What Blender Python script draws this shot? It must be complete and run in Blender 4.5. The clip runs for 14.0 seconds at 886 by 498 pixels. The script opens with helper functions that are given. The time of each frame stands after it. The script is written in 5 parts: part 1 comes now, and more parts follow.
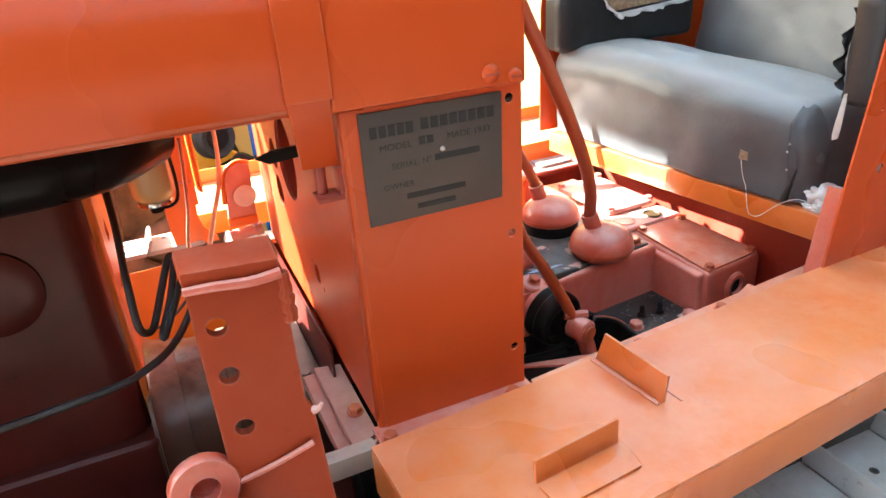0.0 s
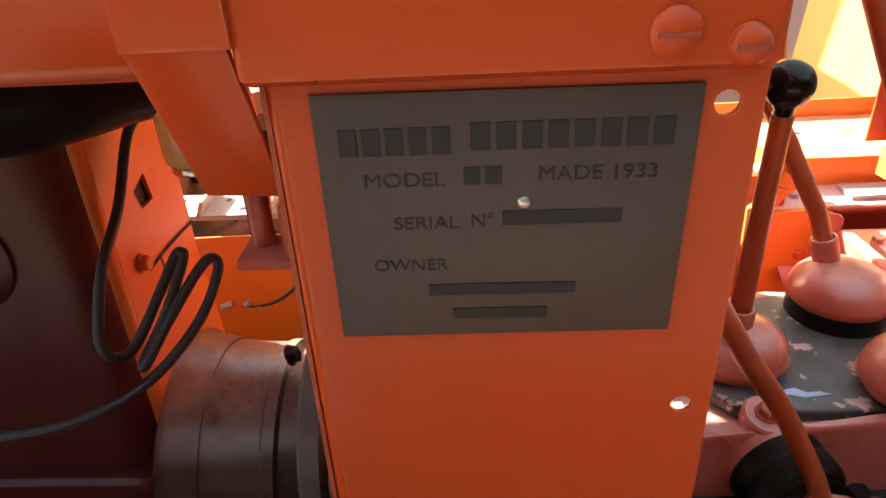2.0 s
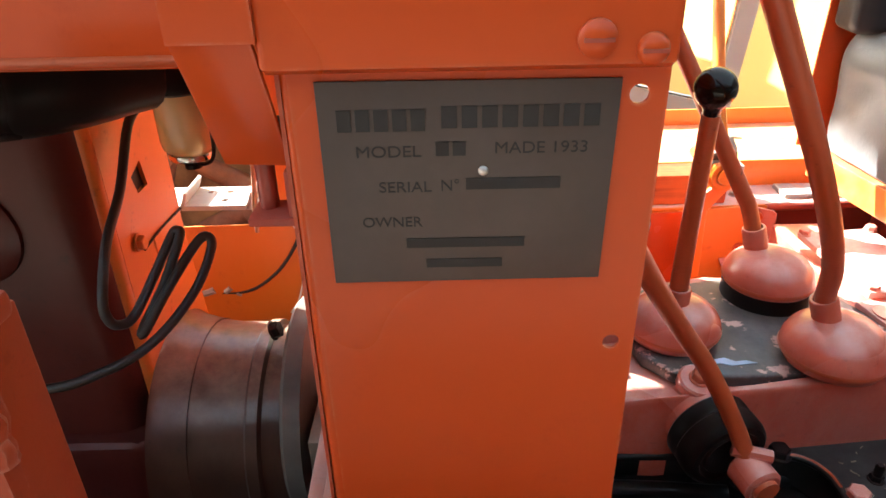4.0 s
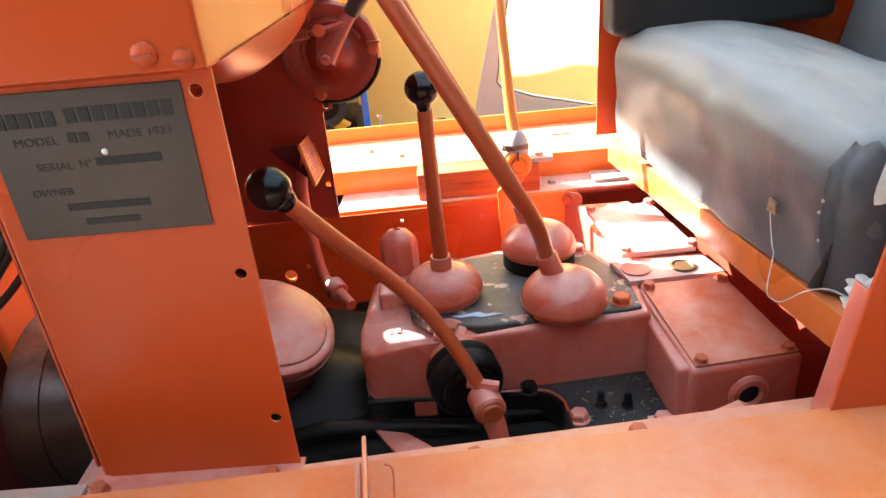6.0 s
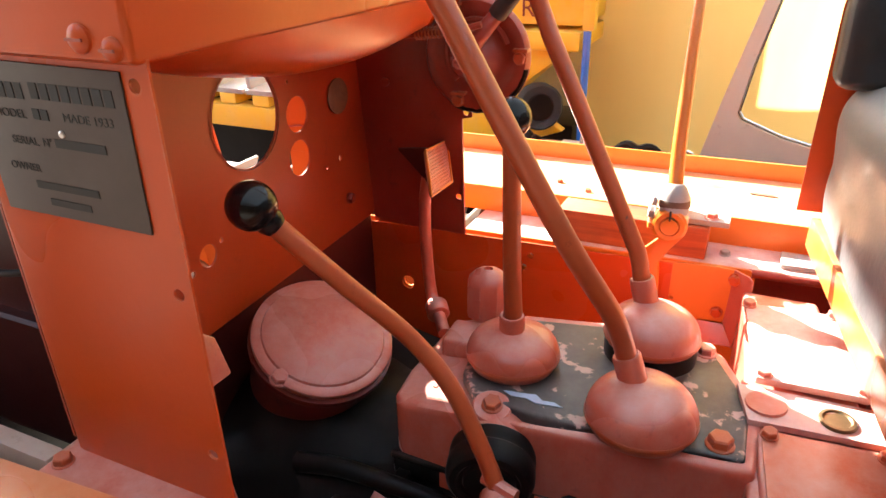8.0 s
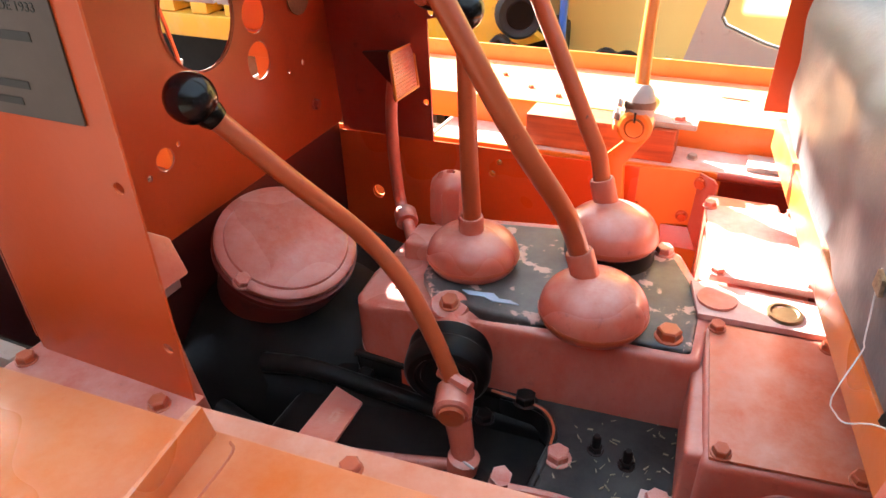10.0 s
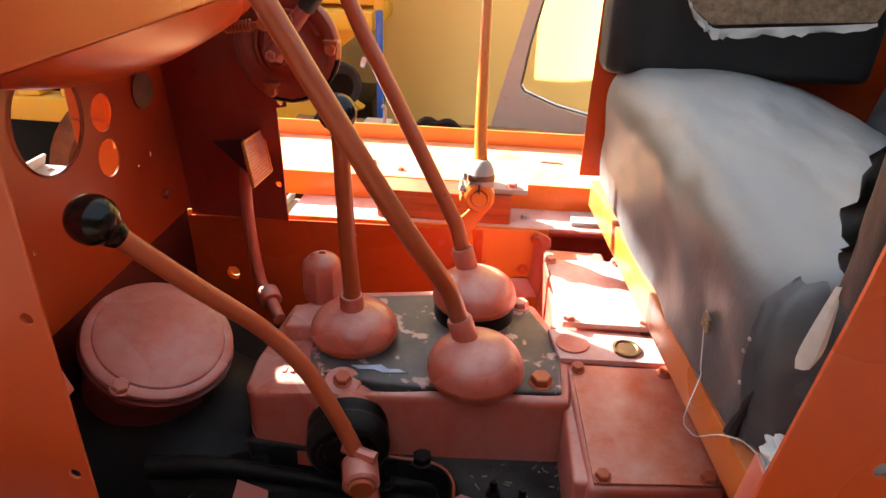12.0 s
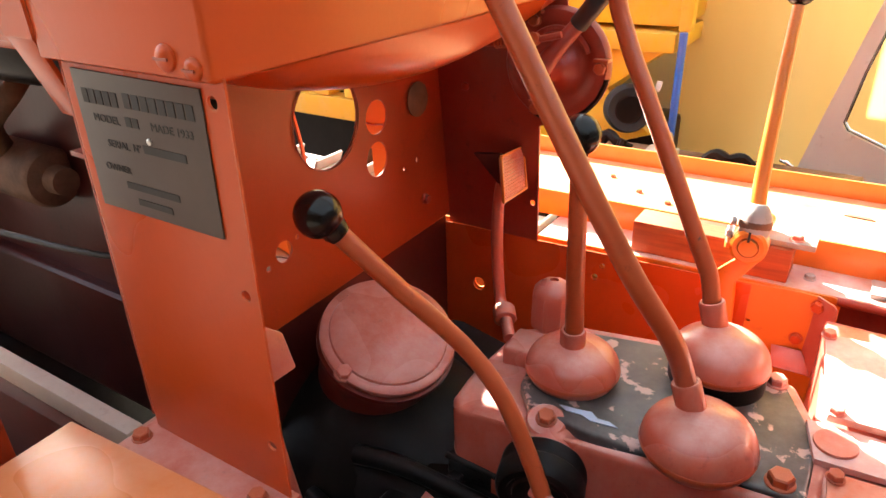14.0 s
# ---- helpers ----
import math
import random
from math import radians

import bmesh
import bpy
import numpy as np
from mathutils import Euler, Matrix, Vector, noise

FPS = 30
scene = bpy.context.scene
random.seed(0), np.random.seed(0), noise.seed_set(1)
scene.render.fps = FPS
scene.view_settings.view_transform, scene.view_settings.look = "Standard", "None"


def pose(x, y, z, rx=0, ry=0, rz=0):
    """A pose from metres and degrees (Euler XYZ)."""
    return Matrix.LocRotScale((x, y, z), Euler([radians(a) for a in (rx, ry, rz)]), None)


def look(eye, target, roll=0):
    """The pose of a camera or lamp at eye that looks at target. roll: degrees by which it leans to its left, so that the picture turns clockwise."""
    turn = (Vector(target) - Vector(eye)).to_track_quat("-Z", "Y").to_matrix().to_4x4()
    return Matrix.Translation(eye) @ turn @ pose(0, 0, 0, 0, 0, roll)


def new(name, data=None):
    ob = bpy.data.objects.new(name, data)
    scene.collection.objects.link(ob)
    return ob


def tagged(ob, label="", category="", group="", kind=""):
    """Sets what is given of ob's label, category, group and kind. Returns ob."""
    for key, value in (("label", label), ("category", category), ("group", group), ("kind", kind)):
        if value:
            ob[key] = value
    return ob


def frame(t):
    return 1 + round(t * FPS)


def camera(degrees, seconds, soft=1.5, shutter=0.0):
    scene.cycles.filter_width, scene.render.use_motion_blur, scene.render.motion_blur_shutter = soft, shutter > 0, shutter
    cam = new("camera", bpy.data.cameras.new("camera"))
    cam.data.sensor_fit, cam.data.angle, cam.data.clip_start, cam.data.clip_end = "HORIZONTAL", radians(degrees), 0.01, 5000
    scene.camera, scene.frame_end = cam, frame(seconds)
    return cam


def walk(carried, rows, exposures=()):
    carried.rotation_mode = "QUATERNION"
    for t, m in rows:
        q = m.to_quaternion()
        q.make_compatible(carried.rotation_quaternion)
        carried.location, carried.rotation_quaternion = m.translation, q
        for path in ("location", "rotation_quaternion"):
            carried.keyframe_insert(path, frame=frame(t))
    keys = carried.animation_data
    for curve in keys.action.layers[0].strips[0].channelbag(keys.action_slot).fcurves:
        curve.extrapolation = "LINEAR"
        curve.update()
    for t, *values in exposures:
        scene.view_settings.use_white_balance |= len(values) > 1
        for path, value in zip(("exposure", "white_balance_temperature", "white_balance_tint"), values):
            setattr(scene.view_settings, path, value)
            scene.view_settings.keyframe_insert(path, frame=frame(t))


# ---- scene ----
cam = camera(66.1, 14.0)
PATH = [
    (0, (-0.006, -0.17, 1.52), (0.685, 1.493, 0.65), -4.1),
    (0.3, (0.036, -0.068, 1.518), (0.727, 1.572, 0.605), -1.0),
    (0.5, (0.056, -0.016, 1.507), (0.732, 1.633, 0.6), -0.3),
    (0.7, (0.109, 0.033, 1.495), (0.712, 1.695, 0.56), -0.4),
    (1, (0.194, 0.095, 1.464), (0.58, 1.819, 0.527), -1.6),
    (1.5, (0.316, 0.219, 1.426), (0.33, 1.977, 0.473), -5.2),
    (2, (0.31, 0.286, 1.407), (0.203, 2.037, 0.447), -3.2),
    (2.2, (0.313, 0.299, 1.403), (0.203, 2.05, 0.443), -2.4),
    (4.3, (0.307, 0.12, 1.435), (0.347, 1.889, 0.501), -0.8),
    (4.5, (0.294, 0.05, 1.45), (0.498, 1.815, 0.531), 0.6),
    (5, (0.359, -0.046, 1.451), (0.668, 1.701, 0.528), -1.3),
    (5.5, (0.566, -0.069, 1.434), (0.599, 1.727, 0.554), -3.1),
    (6, (0.679, -0.026, 1.429), (0.626, 1.771, 0.553), -5.4),
    (6.5, (0.656, 0.068, 1.443), (0.788, 1.859, 0.562), -0.9),
    (7, (0.704, 0.142, 1.442), (0.727, 1.949, 0.586), -1.1),
    (7.5, (0.857, 0.202, 1.432), (0.248, 1.923, 0.617), -2.1),
    (7.7, (0.888, 0.218, 1.426), (0.142, 1.881, 0.602), -1.6),
    (9.8, (0.957, 0.222, 1.391), (0.199, 1.744, 0.338), -1.0),
    (10, (0.963, 0.226, 1.39), (0.256, 1.765, 0.325), -1.5),
    (10.5, (0.958, 0.206, 1.418), (0.558, 1.849, 0.35), -0.3),
    (11, (0.911, 0.162, 1.432), (0.771, 1.852, 0.372), 0.2),
    (11.5, (0.895, 0.152, 1.444), (0.827, 1.858, 0.402), 1.8),
    (12, (0.883, 0.152, 1.466), (0.681, 1.906, 0.525), 1.6),
    (12.5, (0.882, 0.161, 1.474), (0.467, 1.906, 0.588), 0.9),
    (13, (0.926, 0.189, 1.465), (0.344, 1.882, 0.572), -1.0),
    (13.5, (0.941, 0.221, 1.449), (0.148, 1.833, 0.569), 0.1),
    (14, (0.939, 0.235, 1.448), (-0.043, 1.734, 0.559), -1.4),
]
walk(cam, [(t, look(eye, target, roll)) for t, eye, target, roll in PATH],
     exposures=[(0, 3.90, 5800, 2), (0.5, 3.90, 5800, 2), (1, 3.76, 5900, 5), (1.5, 3.45, 6100, 9), (2, 3.28, 6450, 10), (4.5, 3.68, 5900, 3), (5, 3.79, 5850, 3), (5.5, 3.82, 5850, 3), (6.5, 3.79, 5900, 4), (7, 3.73, 6050, 5), (7.5, 3.46, 6400, 10), (10, 3.83, 6000, 6), (10.5, 3.76, 5950, 6), (11, 3.68, 6000, 6), (11.5, 3.26, 6200, 9), (12, 3.10, 6450, 11), (12.5, 3.15, 6550, 13), (13, 3.12, 6600, 14), (13.5, 3.12, 6600, 14), (14, 3.60, 6650, 11)])
from mathutils.bvhtree import BVHTree

# ---- world, sun and exposure ----
SUN_WAY = Vector((0.7485, -0.4404, -0.4959)).normalized()      # the way the sunlight travels
world = bpy.data.worlds.new("sky")
scene.world = world
world.use_nodes = True
wn = world.node_tree
sky = wn.nodes.new("ShaderNodeTexSky")
sky.sky_type = 'NISHITA'
sky.sun_disc = False
sky.sun_elevation = math.asin(-SUN_WAY.z)
sky.sun_rotation = math.atan2(-SUN_WAY.x, -SUN_WAY.y)
sky.dust_density = 3.0
wn.links.new(sky.outputs[0], wn.nodes["Background"].inputs[0])
wn.nodes["Background"].inputs[1].default_value = 0.05
sun = new("sun", bpy.data.lights.new("sun", 'SUN'))
sun.data.energy = 4.0
sun.data.angle = radians(0.6)
sun.data.color = (1.0, 0.94, 0.85)
sun.matrix_world = look((-6, 5, 6), Vector((-6, 5, 6)) + SUN_WAY)


# ---- materials ----
def nodes_of(name):
    m = bpy.data.materials.new(name)
    m.use_nodes = True
    return m, m.node_tree, m.node_tree.nodes["Principled BSDF"]


def ramp(nt, src, stops):
    r = nt.nodes.new("ShaderNodeValToRGB")
    while len(r.color_ramp.elements) < len(stops):
        r.color_ramp.elements.new(0.5)
    for e, (p, c) in zip(r.color_ramp.elements, stops):
        e.position = p
        e.color = c if len(c) == 4 else (*c, 1)
    nt.links.new(src, r.inputs[0])
    return r.outputs[0]


def noise_of(nt, scale, detail=4.0, rough=0.55, stretch=None):
    tc = nt.nodes.new("ShaderNodeTexCoord")
    n = nt.nodes.new("ShaderNodeTexNoise")
    n.inputs["Scale"].default_value = scale
    n.inputs["Detail"].default_value = detail
    n.inputs["Roughness"].default_value = rough
    src = tc.outputs["Object"]
    if stretch:
        mp = nt.nodes.new("ShaderNodeMapping")
        mp.inputs["Scale"].default_value = stretch
        nt.links.new(src, mp.inputs[0])
        src = mp.outputs[0]
    nt.links.new(src, n.inputs["Vector"])
    return n.outputs["Fac"]


def mix(nt, fac, a, b):
    m = nt.nodes.new("ShaderNodeMix")
    m.data_type = 'RGBA'
    for sock, v in ((m.inputs[0], fac), (m.inputs[6], a), (m.inputs[7], b)):
        if isinstance(v, (int, float)):
            sock.default_value = v
        elif isinstance(v, tuple):
            sock.default_value = (*v, 1)
        else:
            nt.links.new(v, sock)
    return m.outputs[2]


def math_node(nt, op, a, b):
    m = nt.nodes.new("ShaderNodeMath")
    m.operation = op
    for sock, v in zip(m.inputs, (a, b)):
        if isinstance(v, (int, float)):
            sock.default_value = v
        else:
            nt.links.new(v, sock)
    return m.outputs[0]


def bump(nt, bsdf, src, strength, dist):
    b = nt.nodes.new("ShaderNodeBump")
    b.inputs["Strength"].default_value = strength
    b.inputs["Distance"].default_value = dist
    nt.links.new(src, b.inputs["Height"])
    nt.links.new(b.outputs[0], bsdf.inputs["Normal"])


def dust_up(nt, amount):
    """Settled dust: broken patches on faces that look up."""
    g = nt.nodes.new("ShaderNodeNewGeometry")
    s = nt.nodes.new("ShaderNodeSeparateXYZ")
    nt.links.new(g.outputs["Normal"], s.inputs[0])
    up = math_node(nt, 'MULTIPLY', ramp(nt, s.outputs[2], [(0.55, (0, 0, 0)), (0.95, (1, 1, 1))]), amount)
    patch = ramp(nt, noise_of(nt, 14, 6, 0.7), [(0.35, (0.15,) * 3), (0.7, (1, 1, 1))])
    return math_node(nt, 'MULTIPLY', up, patch)


def worn_edges(nt, amount, radius=0.0045):
    """Rubbed edges: where the rounded normal leaves the face's own."""
    bv = nt.nodes.new("ShaderNodeBevel")
    bv.samples = 4
    bv.inputs["Radius"].default_value = radius
    g = nt.nodes.new("ShaderNodeNewGeometry")
    d = nt.nodes.new("ShaderNodeVectorMath")
    d.operation = 'DOT_PRODUCT'
    nt.links.new(bv.outputs[0], d.inputs[0])
    nt.links.new(g.outputs["Normal"], d.inputs[1])
    rim = ramp(nt, d.outputs["Value"], [(0.80, (1, 1, 1)), (0.985, (0, 0, 0))])
    broken = ramp(nt, noise_of(nt, 45, 6, 0.7), [(0.40, (0, 0, 0)), (0.62, (amount,) * 3)])
    return math_node(nt, 'MULTIPLY', rim, broken)


def paint(name, base, faded, dark, rough=0.38, dust=0.25, wear=0.0, chip=(0.035, 0.03, 0.03), dust_col=(0.52, 0.38, 0.32), scale=5.0, coat=0.15, smear=0.22, spec=0.5, edge=0.5, edge_col=None):
    m, nt, b = nodes_of(name)
    tone = mix(nt, ramp(nt, noise_of(nt, scale, 5), [(0.10, (0, 0, 0)), (0.92, (1, 1, 1))]), base, faded)
    stain = ramp(nt, noise_of(nt, scale * 5.3, 6, 0.7), [(0.60, (0, 0, 0)), (0.78, (0.75,) * 3)])
    tone = mix(nt, stain, tone, dark)
    if wear:
        worn = ramp(nt, noise_of(nt, 22, 8, 0.62), [(0.62 - wear, (0, 0, 0)), (0.65 - wear, (1, 1, 1))])
        tone = mix(nt, worn, tone, chip)
    if smear:
        rubbed = ramp(nt, noise_of(nt, 6.5, 7, 0.72, (1.0, 0.8, 0.55)), [(0.44, (0, 0, 0)), (0.86, (min(1.0, smear * 1.4),) * 3)])
        tone = mix(nt, rubbed, tone, dust_col)
    tone = mix(nt, dust_up(nt, dust), tone, dust_col)
    if edge:
        tone = mix(nt, worn_edges(nt, edge), tone, edge_col or dust_col)
    nt.links.new(tone, b.inputs["Base Color"])
    nt.links.new(ramp(nt, noise_of(nt, 3.5, 2), [(0.0, (rough - 0.12,) * 3), (1.0, (rough + 0.22,) * 3)]), b.inputs["Roughness"])
    b.inputs["Coat Weight"].default_value = coat
    b.inputs["Specular IOR Level"].default_value = spec
    b.inputs["Coat Roughness"].default_value = 0.25
    bump(nt, b, noise_of(nt, 60, 6, 0.65), 0.25, 0.0012)
    return m


ORANGE = paint("orange_paint", (0.52, 0.064, 0.009), (0.55, 0.073, 0.012), (0.43, 0.047, 0.007), rough=0.24, dust=0.25, smear=0.012, dust_col=(0.60, 0.30, 0.18), edge=0.4, scale=2.2, coat=0.10, spec=0.26)
BRACKET = paint("dull_red_orange_bracket_paint", (0.28, 0.033, 0.0075), (0.32, 0.048, 0.015), (0.15, 0.021, 0.008), rough=0.38, dust=0.24, smear=0.05, dust_col=(0.50, 0.25, 0.18), edge=0.5, scale=6, coat=0.0, spec=0.14)
# Lit copy of the orange: yellower, to stand for sun and bounce.
ORANGE_LIT = paint("lit_orange_paint", (0.70, 0.165, 0.010), (0.73, 0.20, 0.018), (0.52, 0.105, 0.012), rough=0.34, dust=0.35, smear=0.10, dust_col=(0.76, 0.46, 0.20), edge=0.3)
ORANGE_FENDER = paint("worn_orange_fender_paint", (0.60, 0.098, 0.012), (0.70, 0.21, 0.022), (0.50, 0.074, 0.010), rough=0.26, dust=0.38, dust_col=(0.74, 0.40, 0.26), smear=0.26, coat=0.35, scale=2.6)
LIDP = paint("dusty_orange_lid_paint", (0.58, 0.100, 0.026), (0.62, 0.15, 0.055), (0.42, 0.065, 0.018), rough=0.34, dust=0.62, dust_col=(0.72, 0.46, 0.38), scale=7, smear=0.20, coat=0.1, spec=0.40, edge=0.5)
PINK = paint("faded_salmon_paint", (0.50, 0.086, 0.048), (0.56, 0.130, 0.080), (0.24, 0.035, 0.021), rough=0.26, dust=0.58, dust_col=(0.70, 0.46, 0.40), scale=9, smear=0.30, coat=0.25, edge=0.6, edge_col=(0.68, 0.50, 0.45))
# Dusty salmon, its dust whitened further to carry the sun bloom on the lids.
PINK_DUSTY = paint("dusty_sunlit_salmon_paint", (0.54, 0.18, 0.12), (0.62, 0.32, 0.26), (0.36, 0.09, 0.06), rough=0.45, dust=1.0, dust_col=(0.76, 0.64, 0.60), scale=9, smear=0.5, edge=0.6)
LEVER = paint("lever_paint", (0.44, 0.070, 0.018), (0.47, 0.088, 0.028), (0.16, 0.024, 0.012), rough=0.30, dust=0.22, dust_col=(0.55, 0.24, 0.15), scale=16, smear=0.06, wear=-0.05, chip=(0.14, 0.05, 0.035), edge=0.5)
# Dark red parts; on cowl panel, recess and seat box it also carries shade.
RED = paint("dark_red_paint_and_shade", (0.28, 0.026, 0.012), (0.34, 0.040, 0.018), (0.11, 0.013, 0.009), rough=0.36, dust=0.15, smear=0.08, edge=0.4, edge_col=(0.5, 0.16, 0.10))
# Neck red darkened to stand for the shadow under the lid.
NECK = paint("shaded_dark_red_neck_paint", (0.13, 0.016, 0.010), (0.20, 0.030, 0.018), (0.03, 0.010, 0.008), rough=0.4, dust=0.2, dust_col=(0.30, 0.16, 0.13), smear=0.1, spec=0.3, edge=0.4, edge_col=(0.35, 0.12, 0.09))
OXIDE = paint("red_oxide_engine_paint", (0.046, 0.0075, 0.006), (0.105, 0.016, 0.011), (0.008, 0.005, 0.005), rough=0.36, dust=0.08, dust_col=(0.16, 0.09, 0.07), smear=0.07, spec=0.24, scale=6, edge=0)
ENGINE = paint("stained_orange_engine_paint", (0.66, 0.19, 0.022), (0.60, 0.15, 0.018), (0.20, 0.045, 0.012), rough=0.42, dust=0.1, scale=7, smear=0.06, edge=0.3, edge_col=(0.30, 0.09, 0.03))
DECK = paint("grimy_black_cover_paint", (0.007, 0.0065, 0.007), (0.013, 0.012, 0.012), (0.004, 0.004, 0.004), rough=0.24, dust=0.14, dust_col=(0.34, 0.31, 0.30), scale=9, coat=0.0, smear=0.06, spec=0.16, edge=0.6, edge_col=(0.40, 0.26, 0.22))
# Cowl orange made darker to stand for the shade under the tank.
DASH = paint("shaded_orange_dash_paint", (0.38, 0.038, 0.006), (0.42, 0.048, 0.008), (0.24, 0.024, 0.005), rough=0.34, dust=0.3, smear=0.03, dust_col=(0.50, 0.25, 0.18), edge=0.4, scale=3.0, coat=0.05, spec=0.40)
OILY = paint("tan_dusty_rail_with_oil", (0.28, 0.22, 0.16), (0.030, 0.024, 0.020), (0.10, 0.06, 0.04), rough=0.36, dust=0.25, dust_col=(0.46, 0.39, 0.31), scale=9, smear=0.12)
RAIL = paint("dusty_salmon_rail_paint", (0.40, 0.12, 0.08), (0.44, 0.20, 0.15), (0.16, 0.05, 0.035), rough=0.45, dust=0.6, dust_col=(0.50, 0.38, 0.33), scale=10, smear=0.3, edge=0.5)
TANBAR = paint("tan_dusty_bar_paint", (0.36, 0.27, 0.21), (0.42, 0.33, 0.27), (0.16, 0.10, 0.07), rough=0.5, dust=0.5, dust_col=(0.50, 0.42, 0.36), scale=9, smear=0.25, edge=0.4)
STRIP = paint("dusty_fender_edge_paint", (0.60, 0.15, 0.060), (0.64, 0.24, 0.14), (0.45, 0.08, 0.03), rough=0.34, dust=0.5, dust_col=(0.72, 0.48, 0.38), scale=8, smear=0.35)
# The strong pale dust term imitates sun glare on the far deck.
ORANGE_DECK = paint("sunlit_orange_deck_paint", (0.70, 0.19, 0.02), (0.76, 0.34, 0.12), (0.54, 0.11, 0.014), rough=0.3, dust=0.85, smear=0.3, dust_col=(0.82, 0.62, 0.40), edge=0.4)
GREASE = paint("black_greasy_iron", (0.0060, 0.0052, 0.0056), (0.010, 0.009, 0.009), (0.004, 0.004, 0.004), rough=0.30, dust=0.10, dust_col=(0.13, 0.11, 0.105), scale=12, coat=0.0, smear=0.04, spec=0.10, edge=0.35, edge_col=(0.16, 0.055, 0.04))
TUNNEL = paint("oily_tunnel_paint", (0.034, 0.012, 0.008), (0.10, 0.045, 0.028), (0.010, 0.006, 0.005), rough=0.26, dust=0.85, dust_col=(0.42, 0.32, 0.24), scale=6, smear=0.08, edge=0)
COVER_TOP = paint("worn_black_over_salmon_paint", (0.022, 0.021, 0.022), (0.050, 0.047, 0.046), (0.015, 0.015, 0.015), rough=0.42, dust=0.24, wear=0.05, chip=(0.56, 0.36, 0.31), dust_col=(0.38, 0.36, 0.34), scale=10, edge=0.6, edge_col=(0.45, 0.28, 0.24))
YELLOW = paint("yellow_machine_paint", (0.80, 0.46, 0.010), (0.82, 0.50, 0.02), (0.5, 0.26, 0.01), rough=0.38, dust=0.25, dust_col=(0.6, 0.5, 0.36), edge=0.3)
STEEL = paint("dusty_bare_steel", (0.30, 0.27, 0.25), (0.42, 0.38, 0.35), (0.14, 0.11, 0.09), rough=0.55, dust=0.6, dust_col=(0.56, 0.52, 0.48), scale=12, coat=0.0, edge=0.3)
GREYPAINT = paint("grey_vehicle_paint", (0.52, 0.49, 0.40), (0.60, 0.56, 0.47), (0.30, 0.24, 0.17), rough=0.30, dust=0.3, edge=0.4, coat=0.3)
BLUE = paint("blue_paint", (0.015, 0.13, 0.58), (0.02, 0.16, 0.62), (0.01, 0.07, 0.3), rough=0.4, edge=0)


def timber(name):
    m, nt, b = nodes_of(name)
    grain = noise_of(nt, 30, 7, 0.62, (0.10, 1.0, 1.6))
    tone = mix(nt, ramp(nt, grain, [(0.34, (0, 0, 0)), (0.66, (1, 1, 1))]), (0.20, 0.036, 0.012), (0.52, 0.105, 0.022))
    tone = mix(nt, ramp(nt, noise_of(nt, 8, 5), [(0.45, (0, 0, 0)), (0.75, (0.5,) * 3)]), tone, (0.60, 0.20, 0.07))
    nt.links.new(tone, b.inputs["Base Color"])
    b.inputs["Roughness"].default_value = 0.65
    bump(nt, b, grain, 0.5, 0.003)
    return m


WOODP = timber("orange_painted_timber")


def plain(name, col, rough, metal=0.0, var=0.25, scale=20, bumpy=0.1, dist=0.001):
    m, nt, b = nodes_of(name)
    lo = tuple(c * (1 - var) for c in col)
    hi = tuple(min(1, c * (1 + var)) for c in col)
    nt.links.new(mix(nt, ramp(nt, noise_of(nt, scale, 6, 0.65), [(0.3, (0, 0, 0)), (0.7, (1, 1, 1))]), lo, hi), b.inputs["Base Color"])
    b.inputs["Roughness"].default_value = rough
    b.inputs["Metallic"].default_value = metal
    if bumpy:
        bump(nt, b, noise_of(nt, scale * 6, 4), bumpy, dist)
    return m


KNOB = plain("black_bakelite", (0.006, 0.0055, 0.0055), 0.16, bumpy=0.02)
KNOB.node_tree.nodes["Principled BSDF"].inputs["Specular IOR Level"].default_value = 0.32
RUBBER = plain("black_rubber_hose", (0.03, 0.028, 0.027), 0.5)
PLAQUE = plain("dark_bronze_plaque", (0.085, 0.064, 0.054), 0.48, metal=0.35, var=0.15, scale=9)
INK = plain("black_engraved_fill", (0.016, 0.014, 0.013), 0.6, bumpy=0)
RIVET = plain("bright_aluminium", (0.75, 0.74, 0.72), 0.3, metal=0.9, var=0.1)
FOAM = plain("brown_horsehair_padding", (0.30, 0.20, 0.12), 0.95, var=0.5, scale=60, bumpy=0.8, dist=0.004)
CLOTH = plain("white_torn_backing_cloth", (0.75, 0.72, 0.68), 0.85, var=0.12, scale=30, bumpy=0.4)
BRASS = plain("tarnished_brass", (0.18, 0.12, 0.06), 0.4, metal=0.7, var=0.4)
CONCRETE = plain("dusty_dirt_floor", (0.125, 0.106, 0.088), 0.9, var=0.35, scale=3, bumpy=0.4, dist=0.01)
COPPER = plain("dusty_copper_pipe", (0.50, 0.26, 0.16), 0.4, metal=0.6, var=0.3)
TYRE = plain("black_tyre_rubber", (0.02, 0.02, 0.02), 0.7)
BROWNIRON = plain("rusty_brown_iron", (0.16, 0.085, 0.05), 0.75, var=0.5, scale=14, bumpy=0.5, dist=0.003)
CAST = plain("grey_cast_iron", (0.125, 0.105, 0.085), 0.6, var=0.3, scale=12, bumpy=0.4)
STRAW = plain("pale_straw", (0.34, 0.29, 0.20), 0.85, var=0.5, scale=80, bumpy=0)
MAROON = plain("maroon_letter_paint", (0.20, 0.03, 0.02), 0.5, bumpy=0)
BOARDS = plain("dark_weathered_boards", (0.13, 0.095, 0.07), 0.85, var=0.3, scale=4, bumpy=0.3, dist=0.006)


